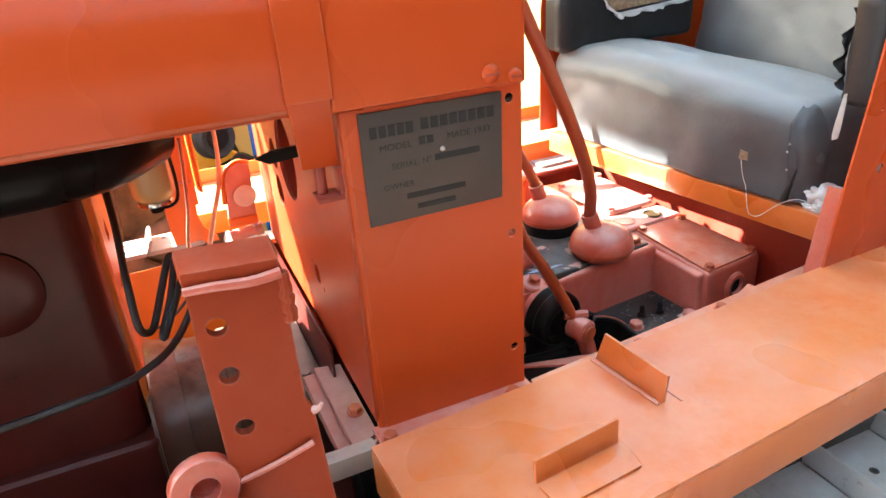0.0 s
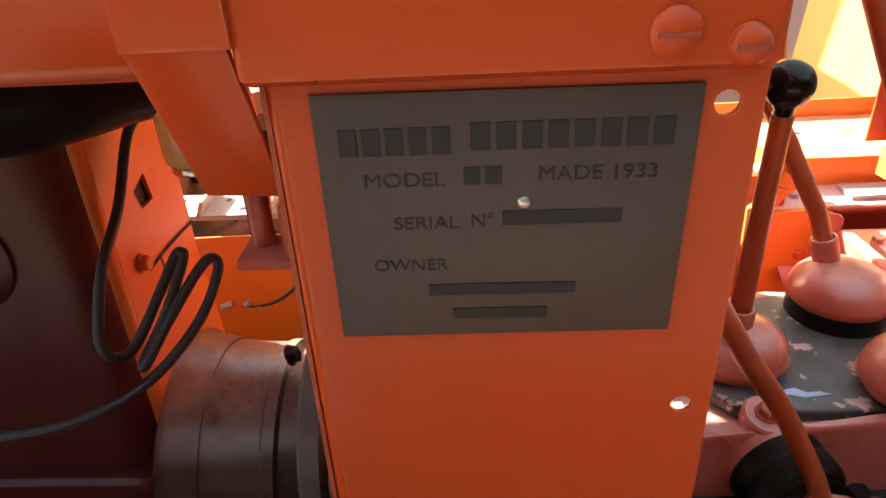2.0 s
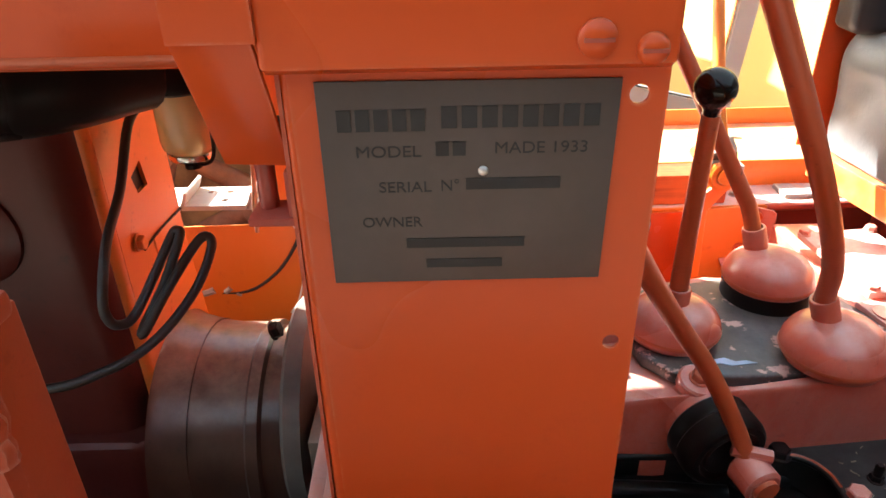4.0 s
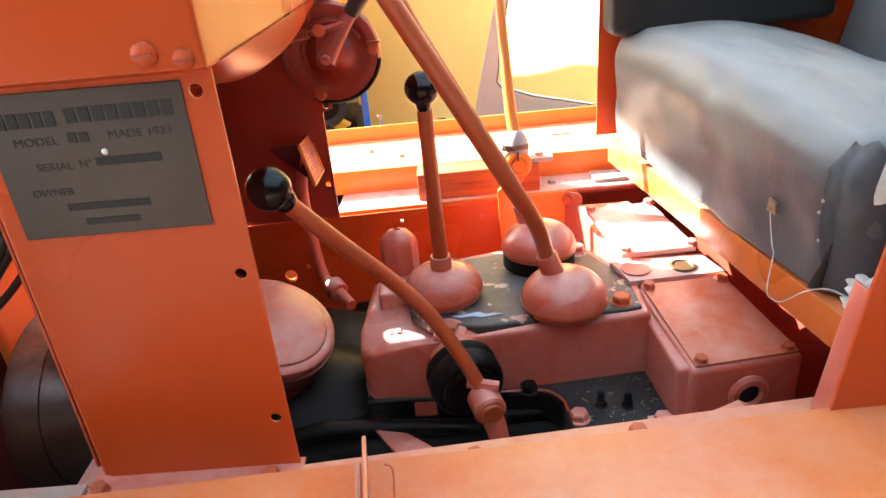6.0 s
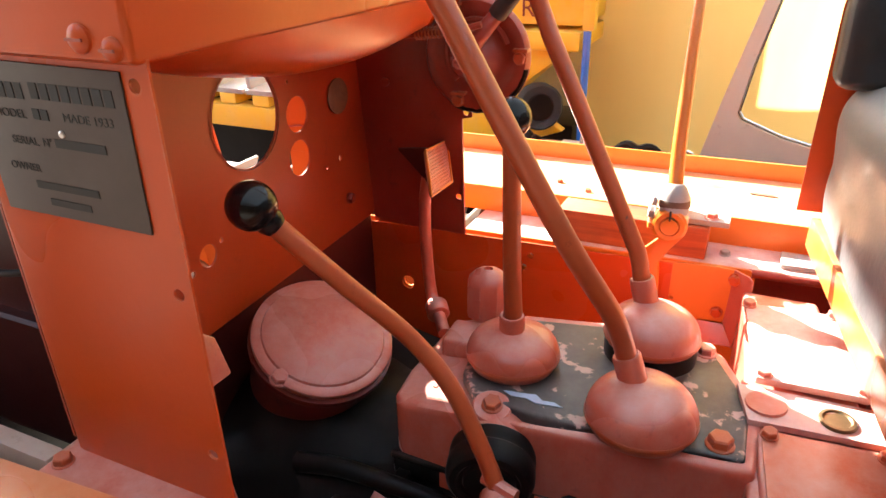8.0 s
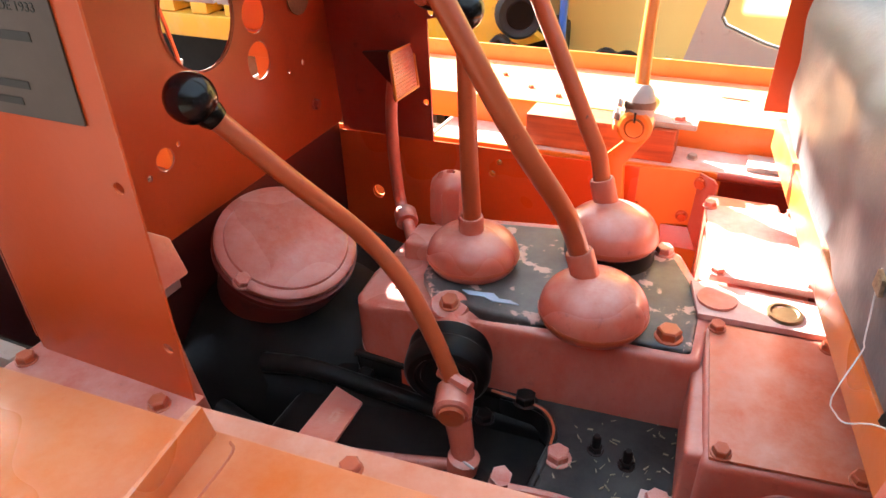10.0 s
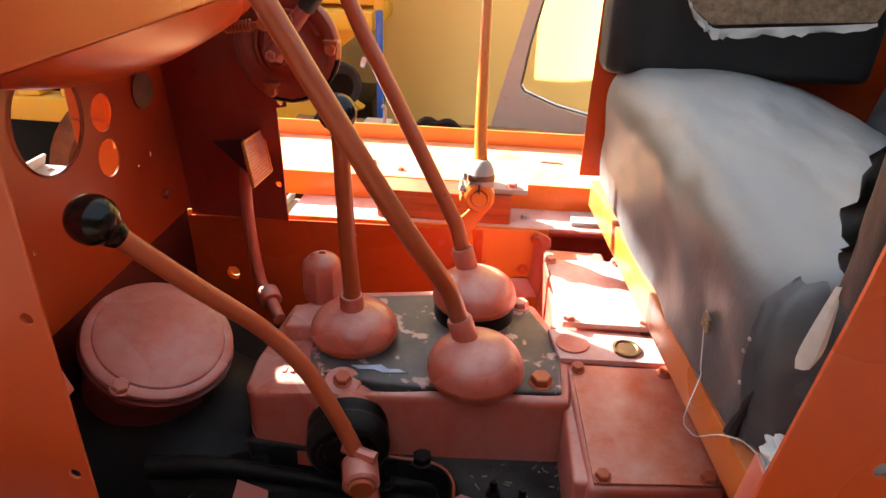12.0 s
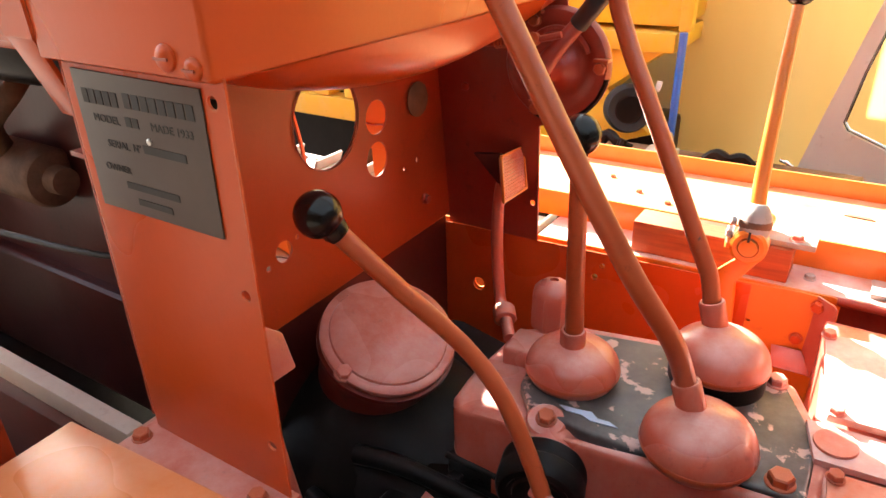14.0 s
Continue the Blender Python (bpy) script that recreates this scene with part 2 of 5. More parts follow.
def vinyl(name, lo, hi, rough, dusty):
    m, nt, b = nodes_of(name)
    tone = mix(nt, noise_of(nt, 9, 3, 0.5), lo, hi)
    g = nt.nodes.new("ShaderNodeNewGeometry")
    sp = nt.nodes.new("ShaderNodeSeparateXYZ")
    nt.links.new(g.outputs["Normal"], sp.inputs[0])
    # Upward faces paler: dust, plus the sky's sheen put into the colour.
    up = ramp(nt, sp.outputs[2], [(0.35, (0, 0, 0)), (1.0, (dusty,) * 3)])
    nt.links.new(mix(nt, up, tone, (0.40, 0.395, 0.39)), b.inputs["Base Color"])
    b.inputs["Roughness"].default_value = rough + 0.12
    b.inputs["Specular IOR Level"].default_value = 0.45
    bump(nt, b, math_node(nt, 'ADD', noise_of(nt, 9, 2, 0.45, (1.3, 0.6, 1)), math_node(nt, 'MULTIPLY', noise_of(nt, 110, 3, 0.5), 0.05)), 0.55, 0.020)
    return m


GREY_VINYL = vinyl("dusty_skylit_grey_vinyl", (0.062, 0.064, 0.067), (0.125, 0.127, 0.129), 0.28, 0.60)
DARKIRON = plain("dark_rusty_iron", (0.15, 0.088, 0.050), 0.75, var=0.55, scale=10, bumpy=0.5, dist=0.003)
DARK_VINYL = vinyl("dark_grey_vinyl", (0.045, 0.045, 0.05), (0.085, 0.084, 0.088), 0.30, 0.25)
FLECK = plain("pale_blue_paint_fleck", (0.42, 0.52, 0.66), 0.5, var=0.25)
CHROME = plain("worn_chrome", (0.7, 0.69, 0.67), 0.2, metal=1.0, var=0.1)
BLACK_VINYL = vinyl("black_vinyl", (0.011, 0.011, 0.012), (0.020, 0.019, 0.020), 0.36, 0.05)


def translucent_sheet(name, lo, hi, through_light):
    m, nt, b = nodes_of(name)
    out = nt.nodes["Material Output"]
    d = nt.nodes.new("ShaderNodeBsdfDiffuse")
    t = nt.nodes.new("ShaderNodeBsdfTranslucent")
    col = mix(nt, ramp(nt, noise_of(nt, 1.6, 4, 0.5, (2.0, 1, 0.4)), [(0.3, (0, 0, 0)), (0.7, (1, 1, 1))]), lo, hi)
    for n in (d, t):
        nt.links.new(col, n.inputs["Color"])
    s = nt.nodes.new("ShaderNodeMixShader")
    s.inputs[0].default_value = through_light
    nt.links.new(d.outputs[0], s.inputs[1])
    nt.links.new(t.outputs[0], s.inputs[2])
    nt.links.new(s.outputs[0], out.inputs["Surface"])
    return m


SHEET = translucent_sheet("translucent_yellow_sheet", (0.88, 0.55, 0.15), (0.92, 0.62, 0.21), 0.74)
ROOFSHEET = translucent_sheet("translucent_white_roof_sheeting", (0.63, 0.73, 0.82), (0.67, 0.77, 0.86), 0.44)


def amber_glass():
    m, nt, b = nodes_of("amber_fuel_bowl_glass")
    b.inputs["Base Color"].default_value = (0.78, 0.53, 0.24, 1)
    b.inputs["Roughness"].default_value = 0.16
    b.inputs["Transmission Weight"].default_value = 0.22
    b.inputs["Subsurface Weight"].default_value = 0.0
    return m


AMBER = amber_glass()


# ---- mesh helpers ----
def part(name, bm, material, parent=None, label="", smooth=38):
    bmesh.ops.recalc_face_normals(bm, faces=bm.faces[:])
    me = bpy.data.meshes.new(name)
    bm.to_mesh(me)
    bm.free()
    me.materials.append(material)
    if smooth:
        for p in me.polygons:
            p.use_smooth = True
        me.set_sharp_from_angle(angle=radians(smooth))
    ob = new(name, me)
    if parent:
        ob.parent = parent
    if label:
        ob["label"] = label
    return ob


def thing(name, label, category, group="", kind=""):
    return tagged(new(name), label, category, group, kind)


def V(*a):
    return Vector(a)


def hexa(bm, low, high):
    """A block from four lower and four upper corners."""
    v = [bm.verts.new(p) for p in (*low, *high)]
    for f in ((3, 2, 1, 0), (4, 5, 6, 7), (0, 1, 5, 4), (1, 2, 6, 5), (2, 3, 7, 6), (3, 0, 4, 7)):
        bm.faces.new([v[i] for i in f])
    return v


def bev(bm, w, seg=2, angle=20):
    es = [e for e in bm.edges if len(e.link_faces) == 2 and e.calc_face_angle() > radians(angle)]
    bmesh.ops.bevel(bm, geom=es, offset=w, segments=seg, affect='EDGES', clamp_overlap=True, profile=0.6)


def block(plan, z0, z1, w=0.004, seg=2):
    """An upright prism over a plan of (x, y) corners; z1 may be one height or one for each corner."""
    bm = bmesh.new()
    tops = z1 if isinstance(z1, (list, tuple)) else [z1] * len(plan)
    lo = [bm.verts.new((x, y, z0)) for x, y in plan]
    hi = [bm.verts.new((x, y, z)) for (x, y), z in zip(plan, tops)]
    n = len(plan)
    bm.faces.new(lo[::-1])
    bm.faces.new(hi)
    for i in range(n):
        bm.faces.new((lo[i], lo[(i + 1) % n], hi[(i + 1) % n], hi[i]))
    bmesh.ops.recalc_face_normals(bm, faces=bm.faces[:])
    if w:
        bev(bm, w, seg)
    return bm


def slab(quad, thick, w=0.0015):
    """A plate whose face is the quad, with its thickness behind it."""
    q = [Vector(p) for p in quad]
    n = (q[1] - q[0]).cross(q[-1] - q[0]).normalized() * thick
    bm = bmesh.new()
    a = [bm.verts.new(p) for p in q]
    b = [bm.verts.new(p - n) for p in q]
    k = len(q)
    bm.faces.new(a)
    bm.faces.new(b[::-1])
    for i in range(k):
        bm.faces.new((a[i], b[i], b[(i + 1) % k], a[(i + 1) % k]))
    bmesh.ops.recalc_face_normals(bm, faces=bm.faces[:])
    if w:
        bev(bm, w, 2)
    return bm


def sheet(outer, holes, to3d, thick, seg=28):
    """A flat sheet with holes cut through: outline and (u, v, ru, rv) holes in the sheet's own plane."""
    bm = bmesh.new()

    def loop(pts):
        vs = [bm.verts.new(to3d(*p)) for p in pts]
        for i in range(len(vs)):
            bm.edges.new((vs[i], vs[(i + 1) % len(vs)]))

    loop(outer)
    for h in holes:
        if not isinstance(h[0], tuple):
            u, v, ru, rv = h
            k = seg if ru > 0.012 else 12
            loop([(u + ru * math.cos(2 * math.pi * i / k), v + rv * math.sin(2 * math.pi * i / k)) for i in range(k)])
        else:
            loop(h)
    bmesh.ops.triangle_fill(bm, edges=bm.edges[:], use_beauty=True)
    bmesh.ops.solidify(bm, geom=bm.faces[:], thickness=thick)
    return bm


def curve_through(pts, steps=8):
    P = [Vector(p) for p in pts]
    P = [P[0] * 2 - P[1]] + P + [P[-1] * 2 - P[-2]]
    out = []
    for i in range(1, len(P) - 2):
        a, b, c, d = P[i - 1:i + 3]
        for s in range(steps):
            t = s / steps
            out.append(0.5 * (2 * b + (c - a) * t + (2 * a - 5 * b + 4 * c - d) * t * t + (3 * b - a - 3 * c + d) * t ** 3))
    out.append(P[-2])
    return out


def tube(pts, r, seg=12, steps=8, bm=None):
    """A round bar along a smooth line; r is one radius or one at each end."""
    line = curve_through(pts, steps) if steps > 1 else [Vector(p) for p in pts]
    ra, rb = r if isinstance(r, tuple) else (r, r)
    bm = bm or bmesh.new()
    side = None
    rings = []
    for i, p in enumerate(line):
        d = (line[min(i + 1, len(line) - 1)] - line[max(i - 1, 0)]).normalized()
        side = d.orthogonal().normalized() if side is None else (side - d * side.dot(d)).normalized()
        up = d.cross(side)
        rr = ra + (rb - ra) * i / (len(line) - 1)
        rings.append([bm.verts.new(p + (side * math.cos(a) + up * math.sin(a)) * rr) for a in (2 * math.pi * k / seg for k in range(seg))])
    for a, b in zip(rings, rings[1:]):
        for k in range(seg):
            bm.faces.new((a[k], a[(k + 1) % seg], b[(k + 1) % seg], b[k]))
    bm.faces.new(rings[0][::-1])
    bm.faces.new(rings[-1])
    return bm


def lathe(profile, origin, axis=(0, 0, 1), seg=36, bm=None):
    """A turned body: (radius, height) steps round an axis."""
    m = Matrix.Translation(origin) @ Vector(axis).to_track_quat('Z', 'Y').to_matrix().to_4x4()
    bm = bm or bmesh.new()
    rings = []
    for r, h in profile:
        if r < 1e-5:
            rings.append([bm.verts.new(m @ Vector((0, 0, h)))])
        else:
            rings.append([bm.verts.new(m @ Vector((r * math.cos(2 * math.pi * k / seg), r * math.sin(2 * math.pi * k / seg), h))) for k in range(seg)])
    for a, b in zip(rings, rings[1:]):
        for k in range(seg):
            j = (k + 1) % seg
            if len(a) == 1:
                bm.faces.new((a[0], b[j], b[k]))
            elif len(b) == 1:
                bm.faces.new((a[k], a[j], b[0]))
            else:
                bm.faces.new((a[k], a[j], b[j], b[k]))
    for ring in (rings[0], rings[-1]):
        if len(ring) > 1:
            bm.faces.new(ring)
    return bm


def ball(c, r, squash=1.0, seg=28):
    n = 14
    return lathe([(r * math.sin(math.pi * i / n), -r * squash * math.cos(math.pi * i / n)) for i in range(n + 1)], c, seg=seg)


def box(x0, x1, y0, y1, z0, z1, w=0.003):
    return block([(x0, y0), (x1, y0), (x1, y1), (x0, y1)], z0, z1, w)


# bolts share one mesh for each paint
BOLT_MESH = {}


def bolt_mesh(material):
    if material.name not in BOLT_MESH:
        bm = bmesh.new()
        lathe([(1.18, 0.0), (1.18, 0.10), (1.10, 0.16), (0.9, 0.18)], (0, 0, 0), seg=18, bm=bm)
        k = 6
        prof = [(1.0, 0.18), (1.0, 0.85), (0.86, 1.0)]
        rings = [[bm.verts.new((r * math.cos(math.pi * i / 3), r * math.sin(math.pi * i / 3), h)) for i in range(k)] for r, h in prof]
        for a, b in zip(rings, rings[1:]):
            for i in range(k):
                bm.faces.new((a[i], a[(i + 1) % k], b[(i + 1) % k], b[i]))
        bm.faces.new(rings[-1])
        bmesh.ops.recalc_face_normals(bm, faces=bm.faces[:])
        me = bpy.data.meshes.new("bolt")
        bm.to_mesh(me)
        bm.free()
        me.materials.append(material)
        BOLT_MESH[material.name] = me
    return BOLT_MESH[material.name]


def bolt(parent, at, normal=(0, 0, 1), size=0.0125, material=None, turn=None):
    ob = new("bolt", bolt_mesh(material or PINK))
    ob.parent = parent
    spin = random.uniform(0, 60) if turn is None else turn
    ob.matrix_local = Matrix.Translation(at) @ Vector(normal).to_track_quat('Z', 'Y').to_matrix().to_4x4() @ pose(0, 0, 0, 0, 0, spin) @ Matrix.Diagonal((size, size, size * 0.95, 1))
    return ob


def letters(text, size, at, parent, material, rot=(90, 0, 0), name="lettering", wide=1.0, label=""):
    cu = bpy.data.curves.new("lettering", 'FONT')
    cu.body = text
    cu.size = size
    cu.extrude = 0.0002
    cu.align_x = 'CENTER'
    tmp = bpy.data.objects.new("lettering", cu)
    scene.collection.objects.link(tmp)
    dg = bpy.context.evaluated_depsgraph_get()
    me = bpy.data.meshes.new_from_object(tmp.evaluated_get(dg))
    bpy.data.objects.remove(tmp)
    me.materials.clear()
    me.materials.append(material)
    ob = new(name, me)
    ob.parent = parent
    ob.matrix_local = pose(*at, *rot) @ Matrix.Diagonal((wide, 1, 1, 1))
    if label:
        ob["label"] = label
    return ob


# ---- the setting ----
bm = bmesh.new()
bmesh.ops.create_grid(bm, x_segments=1, y_segments=1, size=60)
tagged(part("ground", bm, CONCRETE), "dusty bare dirt floor of an open shed", "ground", kind="structure")


def yin(x):
    """Inner edge of the near fender."""
    return 0.63 + 0.075 * (x - 0.458)


def yfar(x):
    """Inner wall below the far fender."""
    return 1.405 + 0.045 * (x - 0.2)


# ---- the tractor ----
tractor = thing("crawler_tractor", "old orange crawler tractor with worn paint, levers and a torn seat", "tractor")

# hood
prof = [(0.655, 1.322), (0.628, 1.322), (0.62, 1.334), (0.618, 1.40), (0.622, 1.44), (0.64, 1.485), (0.69, 1.53), (0.78, 1.56), (0.90, 1.575), (1.015, 1.578)]
full = prof + [(2.03 - y, z) for y, z in reversed(prof[:-1])]


def arch(x0, x1, outline, thick=0.004):
    bm = bmesh.new()
    rings = []
    for off in (0.0, thick):
        for x in (x0, x1):
            rings.append([bm.verts.new((x, y + (off if y < 1.015 else -off) * (1 if abs(y - 1.015) > 0.3 else 0), z - (off if z > 1.45 else 0))) for y, z in outline])
    a, b, c, d = rings
    n = len(outline)
    for i in range(n - 1):
        bm.faces.new((a[i], a[i + 1], b[i + 1], b[i]))
        bm.faces.new((c[i + 1], c[i], d[i], d[i + 1]))
        bm.faces.new((a[i + 1], a[i], c[i], c[i + 1]))
        bm.faces.new((b[i], b[i + 1], d[i + 1], d[i]))
    for i in (0, n - 1):
        bm.faces.new((a[i], b[i], d[i], c[i]))
    return bm


hood = part("hood", arch(-1.35, 0.146, full), ORANGE, tractor, "orange engine hood with a rolled lower edge")
part("rolled_edge", tube([(-1.35, 0.628, 1.330), (0.0, 0.628, 1.330), (0.125, 0.630, 1.331), (0.146, 0.645, 1.333)], 0.0075, 10, 6), LEVER, hood)
wide = [(y - 0.006 if y < 1.015 else y + 0.006 if y > 1.015 else y, z + 0.005) for y, z in full[2:-2]]
strap = part("hood_strap", arch(0.138, 0.1935, wide, 0.004), ORANGE, tractor, "orange steel strap over the hood")
bm = slab([(0.190, 0.6135, 1.345), (0.138, 0.6135, 1.345), (0.151, 0.646, 1.249), (0.198, 0.646, 1.247)], 0.006)
part("strap_tail", bm, ORANGE, strap)
bm = lathe([(0.0075, 0), (0.0075, 0.055)], (0.175, 0.660, 1.205), seg=14)
part("strap_stud", bm, RED, strap)
foot = part("strap_foot", block([(0.163, 0.636), (0.200, 0.636), (0.200, 0.672), (0.163, 0.672)], 1.203, 1.210, 0.0025), RED, tractor, "small dusty bracket below the strap")
part("bracket_lip", box(0.1935, 0.200, 0.637, 0.671, 1.2103, 1.246, 0.002), RED, foot)

# tank and cowl
tank_prof = [(0.66, 1.318), (0.623, 1.318), (0.6165, 1.322), (0.6165, 1.42), (0.628, 1.48), (0.68, 1.54), (0.78, 1.575), (1.015, 1.585)]
tank_full = tank_prof + [(2.03 - y, z) for y, z in reversed(tank_prof[:-1])]
bm = bmesh.new()
a = [bm.verts.new((0.192, y, z)) for y, z in tank_full]
b = [bm.verts.new((0.457, y, z)) for y, z in tank_full]
for i in range(len(a) - 1):
    bm.faces.new((a[i], a[i + 1], b[i + 1], b[i]))
bm.faces.new(a)
bm.faces.new(b[::-1])
bm.faces.new((a[0], b[0], b[-1], a[-1]))
bmesh.ops.recalc_face_normals(bm, faces=bm.faces[:])
bev(bm, 0.006, 3, 60)
tank = part("fuel_tank", bm, ORANGE, tractor, "orange fuel tank ahead of the driver")
bm = bmesh.new()
rows = []
for j in range(17):
    u = j / 16
    y = 0.66 + 0.71 * u
    dip = 0.070 * math.sin(math.pi * u) ** 0.6
    rows.append([bm.verts.new((0.215 + 0.2425 * s, y, 1.320 - dip * (1 - abs(2 * s - 1) ** 7))) for s in (0, 0.02, 0.05, 0.1, 0.18, 0.3, 0.4, 0.5, 0.6, 0.7, 0.82, 0.9, 0.95, 0.98, 1)])
for r, s in zip(rows, rows[1:]):
    for i in range(14):
        bm.faces.new((r[i], r[i + 1], s[i + 1], s[i]))
part("tank_belly", bm, ORANGE, tank, "rounded orange underside of the tank", smooth=60)
for x, z, r in ((0.404, 1.338, 0.0125), (0.439, 1.331, 0.0105)):
    bm = lathe([(r, 0), (r * 0.98, 0.003), (r * 0.72, 0.006), (r * 0.3, 0.0075), (0, 0.0078)], (x, 0.6168, z), (0, -1, 0), 20)
    s = part("screw", bm, ORANGE, tank, "painted slotted screw")
    part("slot", box(x - r * 0.75, x + r * 0.75, 0.6085, 0.6105, z - 0.0012, z + 0.0012, 0), RED, s)

side = sheet([(0.212, 0.826), (0.455, 0.826), (0.457, 1.322), (0.206, 1.322)],
             [(0.438, z, 0.0068, 0.0068) for z in (1.299, 1.099, 0.900)], lambda u, v: V(u, 0.63, v), 0.003)
side_panel = part("cowl_side_panel", side, ORANGE, tractor, "orange sheet-metal cowl side carrying a plaque")
part("folded_corner", tube([(0.2095, 0.6385, 0.828), (0.2085, 0.6385, 1.0), (0.2075, 0.6385, 1.318)], 0.0085, 12, 1), ORANGE, side_panel)

dash_holes = [(1.030, 1.151, 0.076, 0.079), (1.158, 1.126, 0.030, 0.031), (1.153, 1.050, 0.030, 0.032), (0.904, 0.972, 0.018, 0.018),
              (0.935, 0.985, 0.004, 0.004), (0.868, 0.957, 0.005, 0.005), (1.277, 1.012, 0.0045, 0.006), (1.232, 1.007, 0.003, 0.003), (1.140, 1.185, 0.003, 0.003)]
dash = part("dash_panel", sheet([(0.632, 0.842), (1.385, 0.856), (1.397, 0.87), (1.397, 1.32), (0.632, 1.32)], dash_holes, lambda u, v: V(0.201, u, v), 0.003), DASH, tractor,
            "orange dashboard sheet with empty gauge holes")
part("blanked_hole", lathe([(0.027, 0), (0.033, 0.001), (0.033, 0.003), (0, 0.003)], (0.203, 1.281, 1.131), (1, 0, 0.02), 24), BROWNIRON, dash, "rusty brown blanking disc")
bolt(dash, (0.204, 1.295, 0.924), (1, 0, 0), 0.010, RED)
part("gauge_hole_rim", tube([(0.2035, 1.03 + 0.078 * math.cos(a), 1.151 + 0.081 * math.sin(a)) for a in (2 * math.pi * i / 36 for i in range(37))], 0.0011, 6, 1), RED, dash)

# Panel colour is paint plus the shade of the footwell corner.
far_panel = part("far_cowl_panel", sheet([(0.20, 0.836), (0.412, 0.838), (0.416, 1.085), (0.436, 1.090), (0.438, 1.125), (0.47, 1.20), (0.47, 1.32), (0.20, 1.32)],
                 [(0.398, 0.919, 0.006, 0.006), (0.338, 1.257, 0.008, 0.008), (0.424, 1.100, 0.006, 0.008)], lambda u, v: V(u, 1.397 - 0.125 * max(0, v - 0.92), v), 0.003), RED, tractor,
                 "far side sheet of the cowl, dark red deepened for its shade")
bolt(far_panel, (0.262, 1.366, 1.145), (0, -1, 0), 0.009, RED)

# drum on the far panel
c = V(0.457, 1.354, 1.207)
drum = part("throttle_drum", lathe([(0.094, 0.0), (0.097, 0.004), (0.097, 0.012), (0.092, 0.020), (0.080, 0.023), (0.072, 0.0215), (0.064, 0.017), (0.050, 0.016), (0.042, 0.020), (0.036, 0.028), (0.028, 0.034), (0.022, 0.048), (0.020, 0.078), (0.0, 0.079)], c, (0, -1, 0), 48), RED, tractor,
            "dark red round drum with bolts and a chipped black rim")
part("chipped_rim", tube([c + V(math.cos(radians(a)) * 0.0935, -0.0165 + 0.002 * noise.noise((a * 0.11, 3.0, 0)), math.sin(radians(a)) * (0.0935 + 0.003 * noise.noise((a * 0.13, 1.0, 0)))) for a in range(-118, -5, 6)], 0.0052, 7, 2), GREASE, drum, "black chipped rim of the drum")
part("dished_rib", tube([c + V(0.004 + 0.058 * math.cos(radians(a)), -0.019, 0.004 + 0.058 * math.sin(radians(a))) for a in range(20, 231, 15)], 0.006, 8, 2), RED, drum)
for a in (118, 2, 248):
    p = c + V(math.cos(radians(a)) * 0.083, -0.022, math.sin(radians(a)) * 0.083)
    bolt(drum, p, (0, -1, 0), 0.0105, LEVER)
    part("clip", box(p.x - 0.010, p.x + 0.016, p.y - 0.012, p.y + 0.01, p.z + 0.011, p.z + 0.016, 0.001), LEVER, drum)
part("crank_web", slab([(0.441, 1.276, 1.194), (0.474, 1.276, 1.204), (0.490, 1.272, 1.254), (0.446, 1.272, 1.266), (0.441, 1.274, 1.225)], 0.012, 0.004), RED, drum)
lv = part("drum_lever", tube([(0.457, 1.268, 1.205), (0.478, 1.277, 1.238), (0.512, 1.298, 1.285)], (0.018, 0.0125), 10, 5), RED, tractor, "red lever on the drum with a black rubber grip")
part("grip", tube([(0.510, 1.2975, 1.282), (0.566, 1.289, 1.349), (0.626, 1.279, 1.417)], 0.0155, 12, 3), RUBBER, lv, "black rubber grip")
bolt(lv, (0.459, 1.262, 1.210), (0, -1, 0), 0.010, PINK)
rod = part("throttle_rod", tube([(0.205, 1.205, 1.236), (0.33, 1.229, 1.248), (0.455, 1.250, 1.262), (0.50, 1.256, 1.272)], 0.0055, 8, 4), RED, tractor, "thin red control rod with a coil spring")
sp = [V(0.392 + 0.045 * i / 70, 1.2395 + 0.0075 * i / 70, 1.2550 + 0.005 * i / 70) + V(0, math.cos(i * 0.72) * 0.009, math.sin(i * 0.72) * 0.009) for i in range(71)]
part("coil_spring", tube(sp, 0.0016, 5, 1), LEVER, rod)
part("rod_eye", lathe([(0.006, -0.006), (0.011, -0.006), (0.011, 0.006), (0.006, 0.006)], (0.456, 1.248, 1.263), (0, -1, 0.2), 16), LEVER, rod)

# nameplate
plate = part("nameplate", slab([(0.2245, 0.6275, 1.1595), (0.4225, 0.6275, 1.1605), (0.4255, 0.6275, 1.3105), (0.2240, 0.6275, 1.3115)], 0.0022, 0.0006), PLAQUE, tractor,
             "dark bronze maker's plaque with engraved lettering")


def bar(cx, cz, w, h):
    return part("inscription_bar", box(cx - w / 2, cx + w / 2, 0.6268, 0.6276, cz - h / 2, cz + h / 2, 0), INK, plate)


for i, w in enumerate((0.0095,) * 5):
    bar(0.2415 + i * 0.0124, 1.2850, w, 0.0150)
for i, w in enumerate((0.0105,) * 8):
    bar(0.3120 + i * 0.0136, 1.2865, w, 0.0150)
letters("MODEL", 0.0118, (0.2700, 0.6272, 1.2590), plate, INK, wide=1.15)
bar(0.3070, 1.2645, 0.0090, 0.010), bar(0.3185, 1.2645, 0.0090, 0.010)
letters("MADE 1933", 0.0118, (0.3745, 0.6272, 1.2605), plate, INK, wide=1.10)
letters("SERIAL", 0.0112, (0.2805, 0.6272, 1.2330), plate, INK, wide=1.12)
